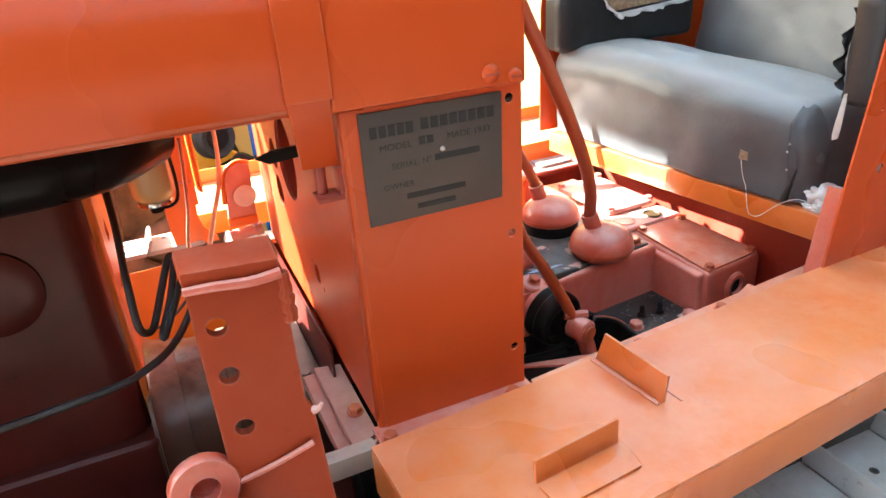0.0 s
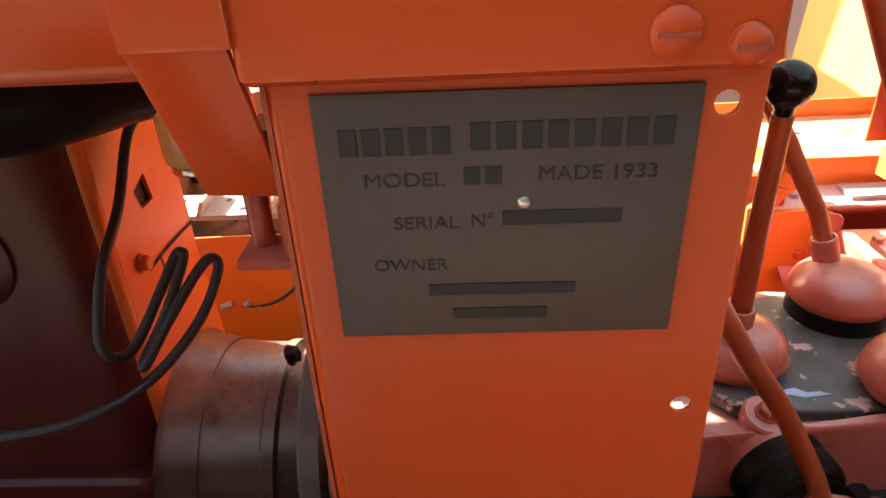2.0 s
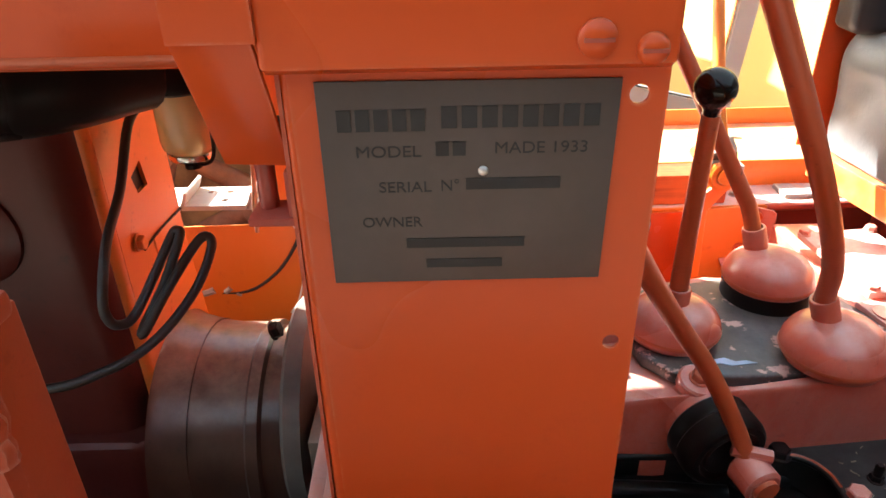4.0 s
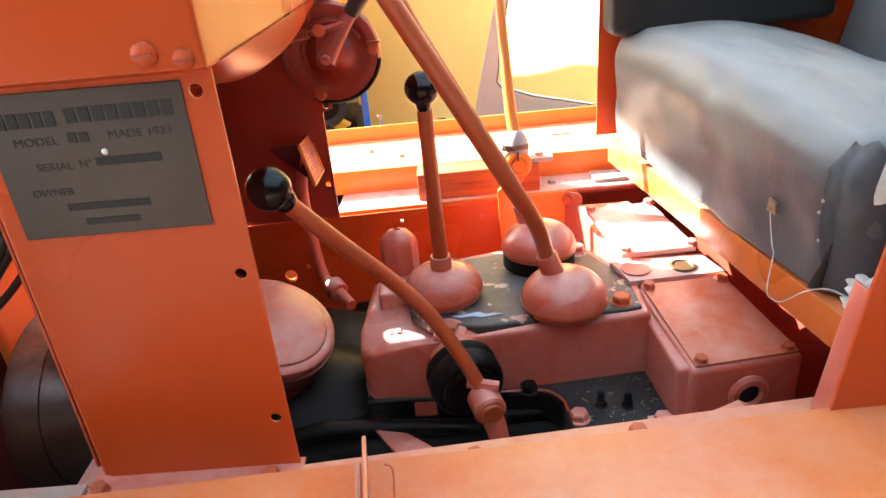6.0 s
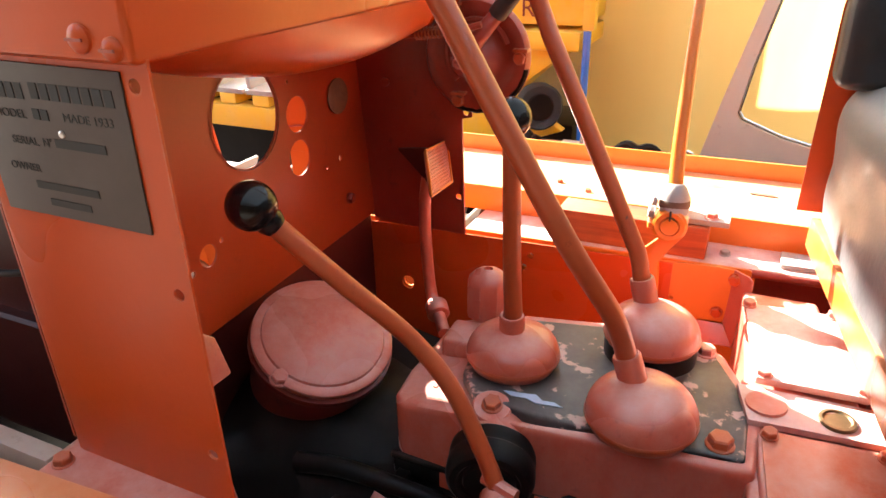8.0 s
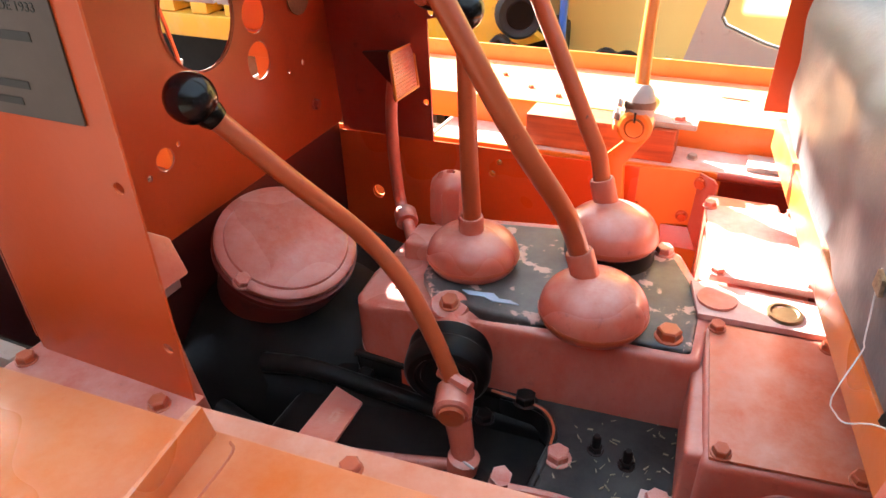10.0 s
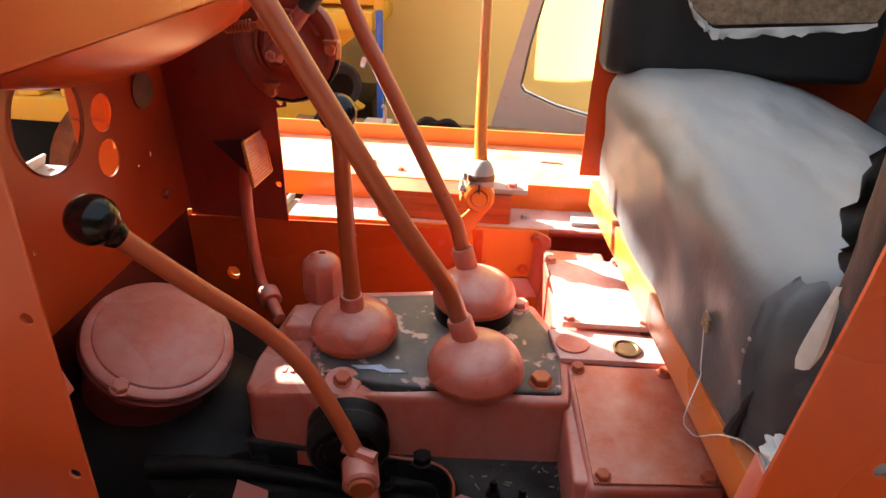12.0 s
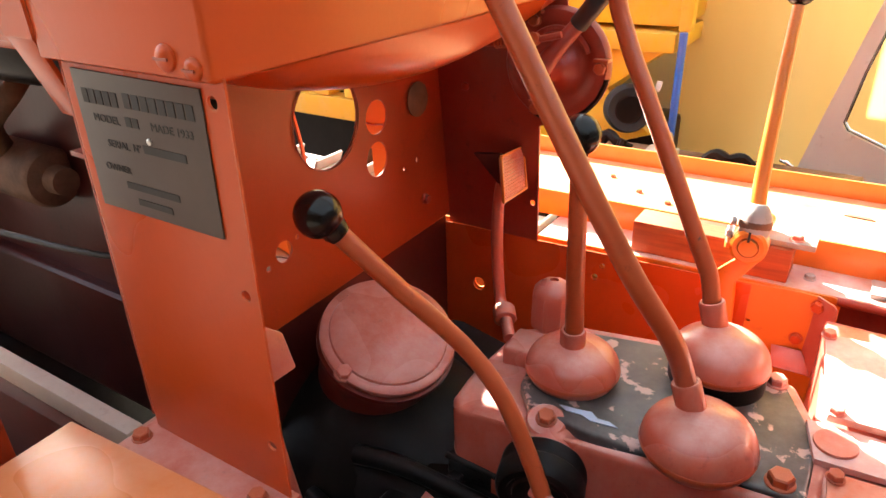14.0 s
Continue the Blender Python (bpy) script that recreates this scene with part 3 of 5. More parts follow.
letters("N°", 0.0118, (0.3120, 0.6272, 1.2335), plate, INK, wide=1.0)
bar(0.3560, 1.2385, 0.066, 0.0085)
letters("OWNER", 0.0110, (0.2700, 0.6272, 1.2060), plate, INK, wide=1.05)
bar(0.3225, 1.1925, 0.086, 0.0075), bar(0.3215, 1.1755, 0.056, 0.0070)
part("rivet", lathe([(0.0036, 0), (0.0034, 0.0012), (0.002, 0.0022), (0, 0.0025)], (0.3350, 0.6275, 1.2480), (0, -1, 0), 14), RIVET, plate, "bright aluminium rivet")

def hexa_part(low, high, w):
    bm = bmesh.new()
    hexa(bm, low, high)
    bmesh.ops.recalc_face_normals(bm, faces=bm.faces[:])
    bev(bm, w, 2)
    return bm


# near fender: raised deck with skirt, lower inner strip, base angle and tabs
def ydeck(x):
    """Inner edge of the raised fender deck."""
    return 0.548 + 0.062 * (x - 0.2)


def yout(x):
    """Outer edge of the raised fender deck."""
    return 0.298 + 0.075 * (x - 0.45)


ZD = 0.877
xs = (0.163, 2.0)
top = [(xs[0] + 0.012, yout(xs[0])), (xs[1], yout(xs[1])), (xs[1], ydeck(xs[1])), (xs[0], ydeck(xs[0]))]
fender = part("near_fender", block(top, ZD - 0.006, ZD, 0.0022), ORANGE_FENDER, tractor, "worn orange steel fender deck with rubbed pale patches")
part("fender_skirt", block([(top[0][0] + 0.001, top[0][1]), (xs[1], top[1][1]), (xs[1], top[1][1] + 0.005), (top[0][0] + 0.001, top[0][1] + 0.005)], 0.795, ZD - 0.0065, 0.001), ORANGE_FENDER, fender)
part("fender_nose", block([(top[0][0], top[0][1] + 0.0055), (top[0][0] + 0.005, top[0][1] + 0.0055), (top[3][0] + 0.005, top[3][1] - 0.001), (top[3][0], top[3][1] - 0.001)], 0.795, ZD - 0.0065, 0.001), ORANGE_FENDER, fender)
part("deck_riser", block([(xs[0] + 0.006, ydeck(xs[0]) - 0.006), (xs[1], ydeck(xs[1]) - 0.006), (xs[1], ydeck(xs[1]) - 0.001), (xs[0] + 0.006, ydeck(xs[0]) - 0.001)], 0.832, ZD - 0.0065, 0.001), ORANGE_FENDER, fender)
strip = part("inner_fender_strip", block([(0.462, ydeck(0.462) - 0.03), (2.0, ydeck(2.0) - 0.03), (2.0, yin(2.0) + 0.004), (0.462, yin(0.462) - 0.009)], 0.826, 0.8315, 0.0012), STRIP, fender, "dusty pink inner strip along the fender")
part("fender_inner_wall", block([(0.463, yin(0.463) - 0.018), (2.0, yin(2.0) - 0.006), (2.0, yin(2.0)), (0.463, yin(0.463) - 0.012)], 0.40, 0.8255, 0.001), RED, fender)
angle = part("cowl_base_angle", block([(0.192, 0.536), (0.461, 0.540), (0.461, 0.641), (0.192, 0.641)], 0.8205, 0.8265, 0.002), PINK, tractor, "dusty grey-pink angle iron at the cowl foot")
bolt(angle, (0.422, 0.609, 0.8265), (0, 0, 1), 0.0115, LEVER)
bolt(angle, (0.209, 0.604, 0.8265), (0, 0, 1), 0.0115, LEVER)
side_rail = part("frame_rail", block([(0.160, 0.632), (0.205, 0.660), (0.205, 0.868), (0.158, 0.880)], 0.765, 0.800, 0.003), RAIL, tractor, "salmon painted frame rail with dust")
part("rail_flange", block([(0.140, 0.622), (0.1595, 0.632), (0.1575, 0.880), (0.136, 0.880)], 0.765, 0.788, 0.003), RAIL, side_rail)
part("rail_slot", box(0.150, 0.200, 0.628, 0.6295, 0.776, 0.782, 0), INK, side_rail)
part("split_lip", tube([(0.140, 0.616, 0.786), (0.175, 0.626, 0.792), (0.205, 0.650, 0.797)], 0.004, 7, 3), RAIL, side_rail)
far_rail = part("far_rail", block([(0.112, 0.884), (0.180, 0.884), (0.180, 1.386), (0.112, 1.386)], 0.69, 0.752, 0.004), OILY, side_rail, "tan dusty rail blackened with oil")
for x, y in ((0.150, 0.93), (0.140, 1.05), (0.145, 1.20)):
    bolt(far_rail, (x, y, 0.752), (0, 0, 1), 0.010, OILY)
bolt(side_rail, (0.188, 0.722, 0.800), (0, 0, 1), 0.012, LEVER)
part("side_bar", block([(-1.2, 0.588), (0.186, 0.596), (0.186, 0.622), (-1.2, 0.614)], 0.790, 0.826, 0.003), TANBAR, side_rail, "tan dusty steel bar along the frame")
t1 = part("fender_tab", slab([(0.548, 0.566, ZD), (0.565, 0.428, ZD), (0.568, 0.426, 0.925), (0.554, 0.553, 0.929)], 0.005), ORANGE_FENDER, tractor, "upright orange steel tab welded to the fender")
part("weld_bead", tube([(0.541, 0.566, ZD + 0.001), (0.5495, 0.50, ZD + 0.0015), (0.558, 0.428, ZD + 0.001)], 0.0035, 6, 4), STRIP, t1)
t2 = part("fender_angle_bracket", slab([(0.326, 0.380, ZD), (0.461, 0.393, ZD), (0.460, 0.394, 0.917), (0.325, 0.382, 0.914)], 0.005), ORANGE_FENDER, tractor, "small orange angle bracket on the fender")
part("bracket_flange", slab([(0.329, 0.330, ZD + 0.005), (0.458, 0.342, ZD + 0.005), (0.461, 0.387, ZD + 0.005), (0.326, 0.3745, ZD + 0.005)], 0.0048), ORANGE_FENDER, t2)
part("deck_seam", tube([(0.572, 0.563, ZD - 0.0008), (0.583, 0.552, ZD - 0.0006), (0.588, 0.50, ZD - 0.0006), (0.592, 0.42, ZD - 0.0008)], 0.0018, 6, 5), LEVER, fender)
for x, y in ((0.676, 0.611), (0.88, 0.632)):
    bolt(fender, (x, y, 0.8315), (0, 0, 1), 0.0115, LEVER)
part("fender_wedge", hexa_part([(0.955, 0.672, 0.790), (1.055, 0.684, 0.790), (1.058, 0.720, 0.790), (0.985, 0.705, 0.790)], [(0.968, 0.676, 0.7945), (1.052, 0.688, 0.796), (1.041, 0.718, 0.801), (0.998, 0.702, 0.797)], 0.0015), STRIP, fender)

# upright drawbar bracket: channel with three holes, end cap, ragged edge and lug
face_out = [(-0.016, 0.80), (0.092, 0.80), (0.090, 0.90), (0.083, 1.045), (0.076, 1.058), (0.075, 1.165), (0.081, 1.185), (0.080, 1.208), (0.074, 1.232), (-0.016, 1.232)]
up = sheet(face_out, [(0.005, 1.174, 0.0105, 0.0105), (0.006, 1.116, 0.0105, 0.0105), (0.009, 1.048, 0.0105, 0.0105)], lambda u, v: V(u, 0.449 - 0.05 * u, v), 0.012)
bracket = part("upright_bracket", up, BRACKET, tractor, "salmon upright steel bracket with three bolt holes")
part("bracket_cap", slab([(-0.017, 0.446, 1.240), (0.075, 0.440, 1.236), (0.076, 0.496, 1.240), (-0.019, 0.500, 1.244)], 0.017, 0.005), BRACKET, bracket)
part("bracket_web", slab([(0.086, 0.452, 0.80), (0.086, 0.500, 0.80), (0.076, 0.500, 1.045), (0.076, 0.456, 1.045)], 0.009, 0.002), BRACKET, bracket)
part("bracket_web", slab([(0.075, 0.458, 1.06), (0.074, 0.500, 1.06), (0.074, 0.500, 1.230), (0.075, 0.458, 1.230)], 0.008, 0.002), BRACKET, bracket)
part("bracket_web", slab([(-0.016, 0.500, 0.80), (-0.016, 0.455, 0.80), (-0.016, 0.455, 1.230), (-0.016, 0.500, 1.230)], 0.008, 0.002), BRACKET, bracket)
part("weld_bead", tube([(-0.017, 0.444, 1.222), (0.01, 0.441, 1.222), (0.045, 0.439, 1.219), (0.074, 0.439, 1.221)], (0.0045, 0.006), 8, 6), PINK, bracket, "rough pale weld under the cap")
part("ragged_weld", tube([(0.077 + 0.004 * noise.noise((i * 0.9, 2, 0)), 0.447, 1.162 + 0.005 * i) for i in range(12)], (0.008, 0.006), 8, 2), BRACKET, bracket)
part("torn_burr", tube([(0.082, 0.446, 1.044), (0.088, 0.443, 1.047), (0.092, 0.442, 1.053)], (0.0055, 0.002), 7, 3), PINK_DUSTY, bracket, "pale burr on the cut edge")
part("lower_weld", tube([(-0.014, 0.449, 0.978), (0.03, 0.444, 0.990), (0.075, 0.440, 1.006)], 0.0035, 7, 4), PINK, bracket)
for at in ((-0.046, 0.452, 0.985), (-0.034, 0.412, 0.945)):
    part("bracket_lug", lathe([(0.016, -0.010), (0.036, -0.010), (0.038, -0.007), (0.038, 0.007), (0.036, 0.010), (0.016, 0.010), (0.016, -0.010)], at, (0.1, -1, 0.15), 26), PINK, bracket, "round salmon lug beside the bracket")
part("bracket_foot", block([(-0.05, 0.36), (0.10, 0.37), (0.10, 0.51), (-0.05, 0.51)], 0.60, 0.80, 0.008), BRACKET, bracket)

# Added dark plate: stops light leaking under the dash, stands for shade.
part("under_dash_blocker", box(0.183, 0.188, 0.832, 1.396, 0.32, 0.860, 0.001), OXIDE, tractor, "dark plate added beneath the dashboard to block light")
# Added sheet hides the brighter wall paint where the wall lies in shade.
part("wall_shade_sheet", sheet([(0.194, 0.42), (0.82, 0.42), (0.82, 0.8365), (0.194, 0.8365)], [(0.549, 0.809, 0.006, 0.006), (0.535, 0.782, 0.007, 0.007), (0.276, 0.700, 0.014, 0.016), (0.320, 0.720, 0.006, 0.006)],
     lambda u, v: V(u, 1.3885 + 0.0575 * (u - 0.194), v), 0.003), ORANGE, tractor, "deeper orange sheet added over the shaded far wall below the cowl")

# far fender: inner wall, ledge, riser, deck and lip
x0, x1 = 0.03, 2.0
wall = part("far_inner_wall", sheet([(-0.75, 0.42), (0.962, 0.42), (0.962, 0.837), (0.948, 0.842), (-0.75, 0.842)], [(0.549, 0.809, 0.005, 0.005), (0.535, 0.782, 0.006, 0.006), (0.272, 0.700, 0.014, 0.016), (0.318, 0.720, 0.005, 0.005), (0.215, 0.73, 0.012, 0.016)],
            lambda u, v: V(u, yfar(u), v), 0.004), ORANGE_LIT, tractor, "orange inner side plate below the far fender")
far_fender = part("far_fender", block([(x0, 1.518), (x1, 1.56), (x1, 1.80), (x0, 1.755)], 0.895, 0.900, 0.001), ORANGE_DECK, tractor, "sunlit orange far fender deck with a raised lip")
# Dark red here holds the shade below the ledge.
part("recess_wall", block([(0.93, 1.490), (2.0, 1.520), (2.0, 1.526), (0.93, 1.496)], 0.42, 0.8370, 0.001), RED, tractor, "recessed side of the track frame, dark red for its shade")
part("ledge_edge", tube([(0.955, yfar(0.955), 0.834), (1.5, yfar(1.5), 0.834), (2.0, yfar(2.0), 0.834)], 0.008, 10, 1), RED, far_fender)
part("fender_riser", block([(x0, 1.513), (x1, 1.555), (x1, 1.5595), (x0, 1.5175)], 0.843, 0.900, 0.001), ORANGE_LIT, far_fender)
part("fender_ledge", block([(0.405, yfar(0.405) + 0.0), (x1, yfar(x1)), (x1, 1.5595), (0.405, 1.5265)], 0.8375, 0.8425, 0.001), PINK_DUSTY, far_fender)
part("fender_lip", block([(x0, 1.7555), (x1, 1.8005), (x1, 1.8065), (x0, 1.7615)], 0.86, 0.938, 0.002), ORANGE_LIT, far_fender)
for x, y in ((0.55, 1.60), (0.47, 1.66), (0.62, 1.565)):
    bolt(far_fender, (x, y, 0.9), (0, 0, 1), 0.007, LEVER)
part("paint_flake", slab([(0.93, 1.672, 0.9025), (0.985, 1.668, 0.9025), (0.975, 1.680, 0.9025), (0.94, 1.684, 0.9025)], 0.0015, 0), BROWNIRON, far_fender)
part("timber_block", block([(0.592, 1.437), (0.872, 1.444), (0.872, 1.512), (0.592, 1.506)], 0.8428, 0.906, 0.003), WOODP, tractor, "orange painted timber packing block")
part("ledge_plate", block([(1.00, 1.46), (1.11, 1.465), (1.11, 1.52), (1.00, 1.52)], 0.8425, 0.852, 0.002), STEEL, far_fender)
bolt(far_fender, (0.905, 1.485, 0.8425), (0, 0, 1), 0.009, STEEL)
clamp = part("bearing_clamp", block([(0.815, 1.452), (0.905, 1.456), (0.905, 1.505), (0.815, 1.500)], 0.9062, 0.918, 0.003), STEEL, tractor, "grey steel bearing clamp")
bolt(clamp, (0.872, 1.470, 0.918), (0, 0, 1), 0.011, PINK)
brk = part("quadrant_plate", sheet([(0.775, 0.66), (0.850, 0.715), (0.875, 0.729), (0.922, 0.735), (0.926, 0.800), (0.927, 0.842), (0.90, 0.8435), (0.775, 0.836)], [(0.825, 0.765, 0.004, 0.004)], lambda u, v: V(u, 1.428, v), 0.005), ORANGE_LIT, tractor, "orange quadrant plate bolted beside the cover")
part("plate_flange", slab([(0.928, 1.427, 0.843), (0.953, 1.401, 0.845), (0.960, 1.398, 0.838), (0.961, 1.398, 0.824), (0.953, 1.398, 0.765), (0.946, 1.398, 0.696), (0.924, 1.427, 0.690), (0.925, 1.427, 0.765)], 0.004, 0.001), PINK, brk, "salmon folded flange of the plate")
part("plate_foot", slab([(0.872, 1.424, 0.726), (0.922, 1.424, 0.728), (0.944, 1.399, 0.696), (0.880, 1.399, 0.696)], 0.004, 0.001), PINK, brk)
bolt(brk, (0.931, 1.419, 0.826), (-0.3, -1, 0), 0.011, ORANGE)
bolt(brk, (0.908, 1.423, 0.752), (0, -1, 0), 0.010, ORANGE)

# gearbox
case = part("transmission_case", block([(0.42, 0.70), (1.02, 0.74), (1.02, 1.36), (0.42, 1.36)], 0.30, 0.640, 0.02, 3), GREASE, tractor, "black oily transmission case")
inner = [(0.500, 0.902), (0.724, 0.900), (0.787, 0.897), (0.812, 0.885), (0.826, 0.862), (0.829, 0.836), (0.822, 0.745)]
bm = block(inner + [(1.02, 0.765), (1.02, 0.96), (0.50, 0.94)], 0.60, 0.700, 0.006, 3)
deck = part("case_cover", bm, DECK, tractor, "black greasy bolted cover with grass litter")
for p in ((0.843, 0.82, 0.700), (0.969, 0.798, 0.700), (0.774, 0.90, 0.700)):
    bolt(deck, p, (0, 0, 1), 0.0150, PINK if p[0] > 0.8 else GREASE)
for p in ((0.884, 0.851, 0.700), (0.925, 0.842, 0.700)):
    bolt(deck, p, (0, 0, 1), 0.0095, GREASE)
    part("stud", lathe([(0.006, 0), (0.006, 0.024), (0.004, 0.027), (0, 0.027)], p, seg=10), GREASE, deck)
part("cover_rib", tube([(x, y, 0.6985) for x, y in inner], 0.0055, 10, 5), DECK, deck)
part("chipped_rim", tube([(x, y - 0.001, 0.7030) for x, y in inner[1:6]], 0.0022, 6, 5), LEVER, deck, "red paint left on the rim of the pit")
part("corner_shim", slab([(0.945, 0.775, 0.7025), (1.005, 0.780, 0.7025), (0.998, 0.815, 0.7025), (0.948, 0.812, 0.7025)], 0.003, 0.0008), PINK_DUSTY, deck, "dusty salmon shim under the corner bolt")
part("worn_lip", tube([(0.80, 0.752, 0.7005), (0.86, 0.760, 0.703), (0.93, 0.762, 0.7005)], (0.006, 0.003), 8, 4), PINK, deck)
bm = bmesh.new()
for i in range(46):
    x, y = random.uniform(0.845, 0.99), random.uniform(0.78, 0.925)
    a, ln, w = random.uniform(0, math.pi), random.uniform(0.002, 0.011), random.uniform(0.0004, 0.0010)
    dx, dy = math.cos(a) * ln, math.sin(a) * ln
    z = 0.7012 + random.uniform(0, 0.0012)
    hexa(bm, [(x - dy * w / ln, y + dx * w / ln, z), (x + dx, y + dy + w, z), (x + dx, y + dy - w, z), (x + dy * w / ln, y - dx * w / ln, z)],
         [(x - dy * w / ln, y + dx * w / ln, z + w), (x + dx, y + dy + w, z + w * 1.8), (x + dx, y + dy - w, z + w * 1.8), (x + dy * w / ln, y - dx * w / ln, z + w)])
tagged(part("straw_litter", bm, STRAW, smooth=0), "scattered bits of pale straw on the greasy cover", "litter", kind="stuff")
for p in ((0.774, 0.786, 0.665), (0.795, 0.757, 0.668)):
    part("pipe_union", lathe([(0.010, 0), (0.014, 0.002), (0.014, 0.016), (0.011, 0.018), (0.011, 0.028), (0.014, 0.03), (0.014, 0.044), (0.006, 0.046)], (p[0], p[1], p[2] - 0.01), (0.25, -0.35, 0.9), 6), PINK, deck)

bell = part("bell_housing", lathe([(0.18, 0.0), (0.235, 0.004), (0.240, 0.02), (0.240, 0.12), (0.222, 0.20), (0.20, 0.27), (0.185, 0.33), (0.17, 0.36)], (0.192, 1.02, 0.50), (1, 0, 0), 48), GREASE, tractor, "black greasy clutch bell housing")
part("case_shoulder", hexa_part([(0.30, 0.74, 0.45), (0.66, 0.755, 0.45), (0.66, 1.25, 0.45), (0.30, 1.25, 0.45)], [(0.31, 0.84, 0.655), (0.66, 0.86, 0.640), (0.66, 1.22, 0.660), (0.31, 1.22, 0.735)], 0.035), GREASE, bell)
part("shoulder_ridge", tube([(0.36, 0.852, 0.672), (0.43, 0.860, 0.680), (0.50, 0.872, 0.668), (0.60, 0.880, 0.655), (0.70, 0.876, 0.650)], (0.016, 0.012), 10, 5), GREASE, bell)
part("casting_rib", tube([(0.30, 0.80, 0.600), (0.42, 0.775, 0.600), (0.56, 0.770, 0.602), (0.70, 0.772, 0.604)], 0.014, 10, 5), GREASE, bell)
n = V(0.40, -0.19, 0.90).normalized()
dc = V(0.338, 0.980, 0.819)
neck = part("inspection_neck", lathe([(0.106, -0.17), (0.104, -0.05), (0.110, -0.028), (0.117, -0.022), (0.117, -0.0125), (0.108, -0.0115)], dc, n, 44), NECK, tractor, "dark red neck of the inspection opening")
lid = part("inspection_lid", lathe([(0.111, -0.010), (0.113, -0.006), (0.113, 0.003), (0.109, 0.006), (0.099, 0.006), (0.097, 0.010), (0.091, 0.0125), (0.0, 0.0125)], dc, n, 56), PINK, tractor,
           "round salmon inspection lid with one bolt")
bolt(lid, V(0.326, 0.876, 0.800) + n * 0.002, n, 0.013, PINK)

plan = [(0.492, 0.985), (0.497, 0.925), (0.515, 0.905), (0.60, 0.900), (0.80, 0.912), (0.985, 0.930), (0.99, 1.05), (0.93, 1.18), (0.75, 1.20), (0.60, 1.17), (0.505, 1.13)]
heights = [0.795, 0.792, 0.792, 0.812, 0.817, 0.815, 0.819, 0.819, 0.82, 0.82, 0.805]
grown = [(0.735 + (x - 0.735) * 1.10 - (0.02 if x < 0.55 else 0), 1.04 + (y - 1.04) * 1.16) for x, y in plan]
part("case_flange", block(grown, 0.600, 0.662, 0.012, 3), GREASE, tractor, "black greasy gearbox flange below the cover")
for x, y in ((0.520, 0.895), (0.478, 0.985), (0.72, 0.882)):
    bolt(case, (x, y, 0.662), (0, 0, 1), 0.0125, GREASE)

cover = part("gear_cover", block(plan, 0.640, heights, 0.013, 4), PINK, tractor, "faded salmon cast gearbox cover")
plan2 = [(0.585, 0.975), (0.62, 0.935), (0.70, 0.925), (0.80, 0.928), (0.972, 0.944), (0.972, 1.06), (0.92, 1.165), (0.76, 1.185), (0.62, 1.155), (0.57, 1.06)]
part("cover_top_plate", block(plan2, 0.800, [0.8205] * 10, 0.006, 3), COVER_TOP, cover, "worn black painted top with salmon chips showing")
bolt(cover, (0.941, 0.962, 0.8205), (0, 0, 1), 0.0155, LEVER)
bolt(cover, (0.905, 1.165, 0.8205), (0, 0, 1), 0.0135, PINK)
part("cover_boss", block([(0.525, 1.03), (0.575, 1.035), (0.572, 1.10), (0.522, 1.095)], 0.79, 0.832, 0.008, 3), PINK, cover)
for i in range(2):
    part("cast_mark", box(0.545 + 0.013 * i, 0.551 + 0.013 * i, 0.955, 0.968, 0.7945, 0.7985 + 0.002 * i, 0), PINK, cover)
part("paint_fleck", slab([(0.655, 0.958, 0.8222), (0.668, 0.951, 0.8222), (0.690, 0.954, 0.8222), (0.705, 0.948, 0.8222), (0.742, 0.953, 0.8222), (0.728, 0.959, 0.8222), (0.712, 0.957, 0.8222), (0.700, 0.966, 0.8222), (0.682, 0.962, 0.8222)], 0.0012, 0), FLECK, cover, "pale blue-white paint fleck")
plug = part("oil_filler", lathe([(0.034, 0), (0.036, 0.01), (0.036, 0.055), (0.033, 0.066), (0.022, 0.078), (0.008, 0.083), (0.007, 0.078), (0, 0.078)], (0.562, 1.133, 0.828), (0, 0.05, 1), 8), PINK, tractor, "salmon hexagonal oil filler cap")

# lever boots and levers


def boot(cx, cy, z, r, h, tilt, collar_top, label):
    ax = V(*tilt).normalized()
    prof = [(r * 0.80, -0.022), (r * 0.92, -0.016), (r, -0.004), (r, 0.002)]
    for i in range(1, 9):
        a = math.pi / 2 * i / 9
        prof.append((r * math.cos(a) ** 0.8, h * math.sin(a)))
    prof.append((0.014, h))
    ob = part("lever_boot", lathe(prof, (cx, cy, z), (0, 0, 1), 40), PINK, tractor, label)
    ct = Vector(collar_top)
    part("collar", lathe([(0.0185, -0.048), (0.0185, -0.003), (0.0170, 0.0), (0.0140, 0.0), (0.0135, -0.008)], ct, ax, 22), PINK, ob)
    part("boot_seam", lathe([(r * 1.004, -0.005), (r * 1.018, -0.002), (r * 1.004, 0.001)], (cx, cy, z), (0, 0, 1), 40), LEVER, ob)
    return ob


boot(0.643, 1.030, 0.840, 0.069, 0.042, (0, -0.05, 1), (0.642, 1.025, 0.905), "salmon domed gear lever boot")
boot(0.843, 0.953, 0.846, 0.071, 0.048, (-0.35, 0.05, 1), (0.815, 0.963, 0.922), "salmon domed clutch lever boot")
boot(0.826, 1.135, 0.856, 0.070, 0.044, (-0.28, 0.05, 1), (0.799, 1.160, 0.931), "salmon domed steering lever boot")
part("boot_skirt", lathe([(0.068, -0.036), (0.068, -0.004)], (0.826, 1.135, 0.850), seg=36), GREASE, tractor, "dark grimy skirt below the boot")

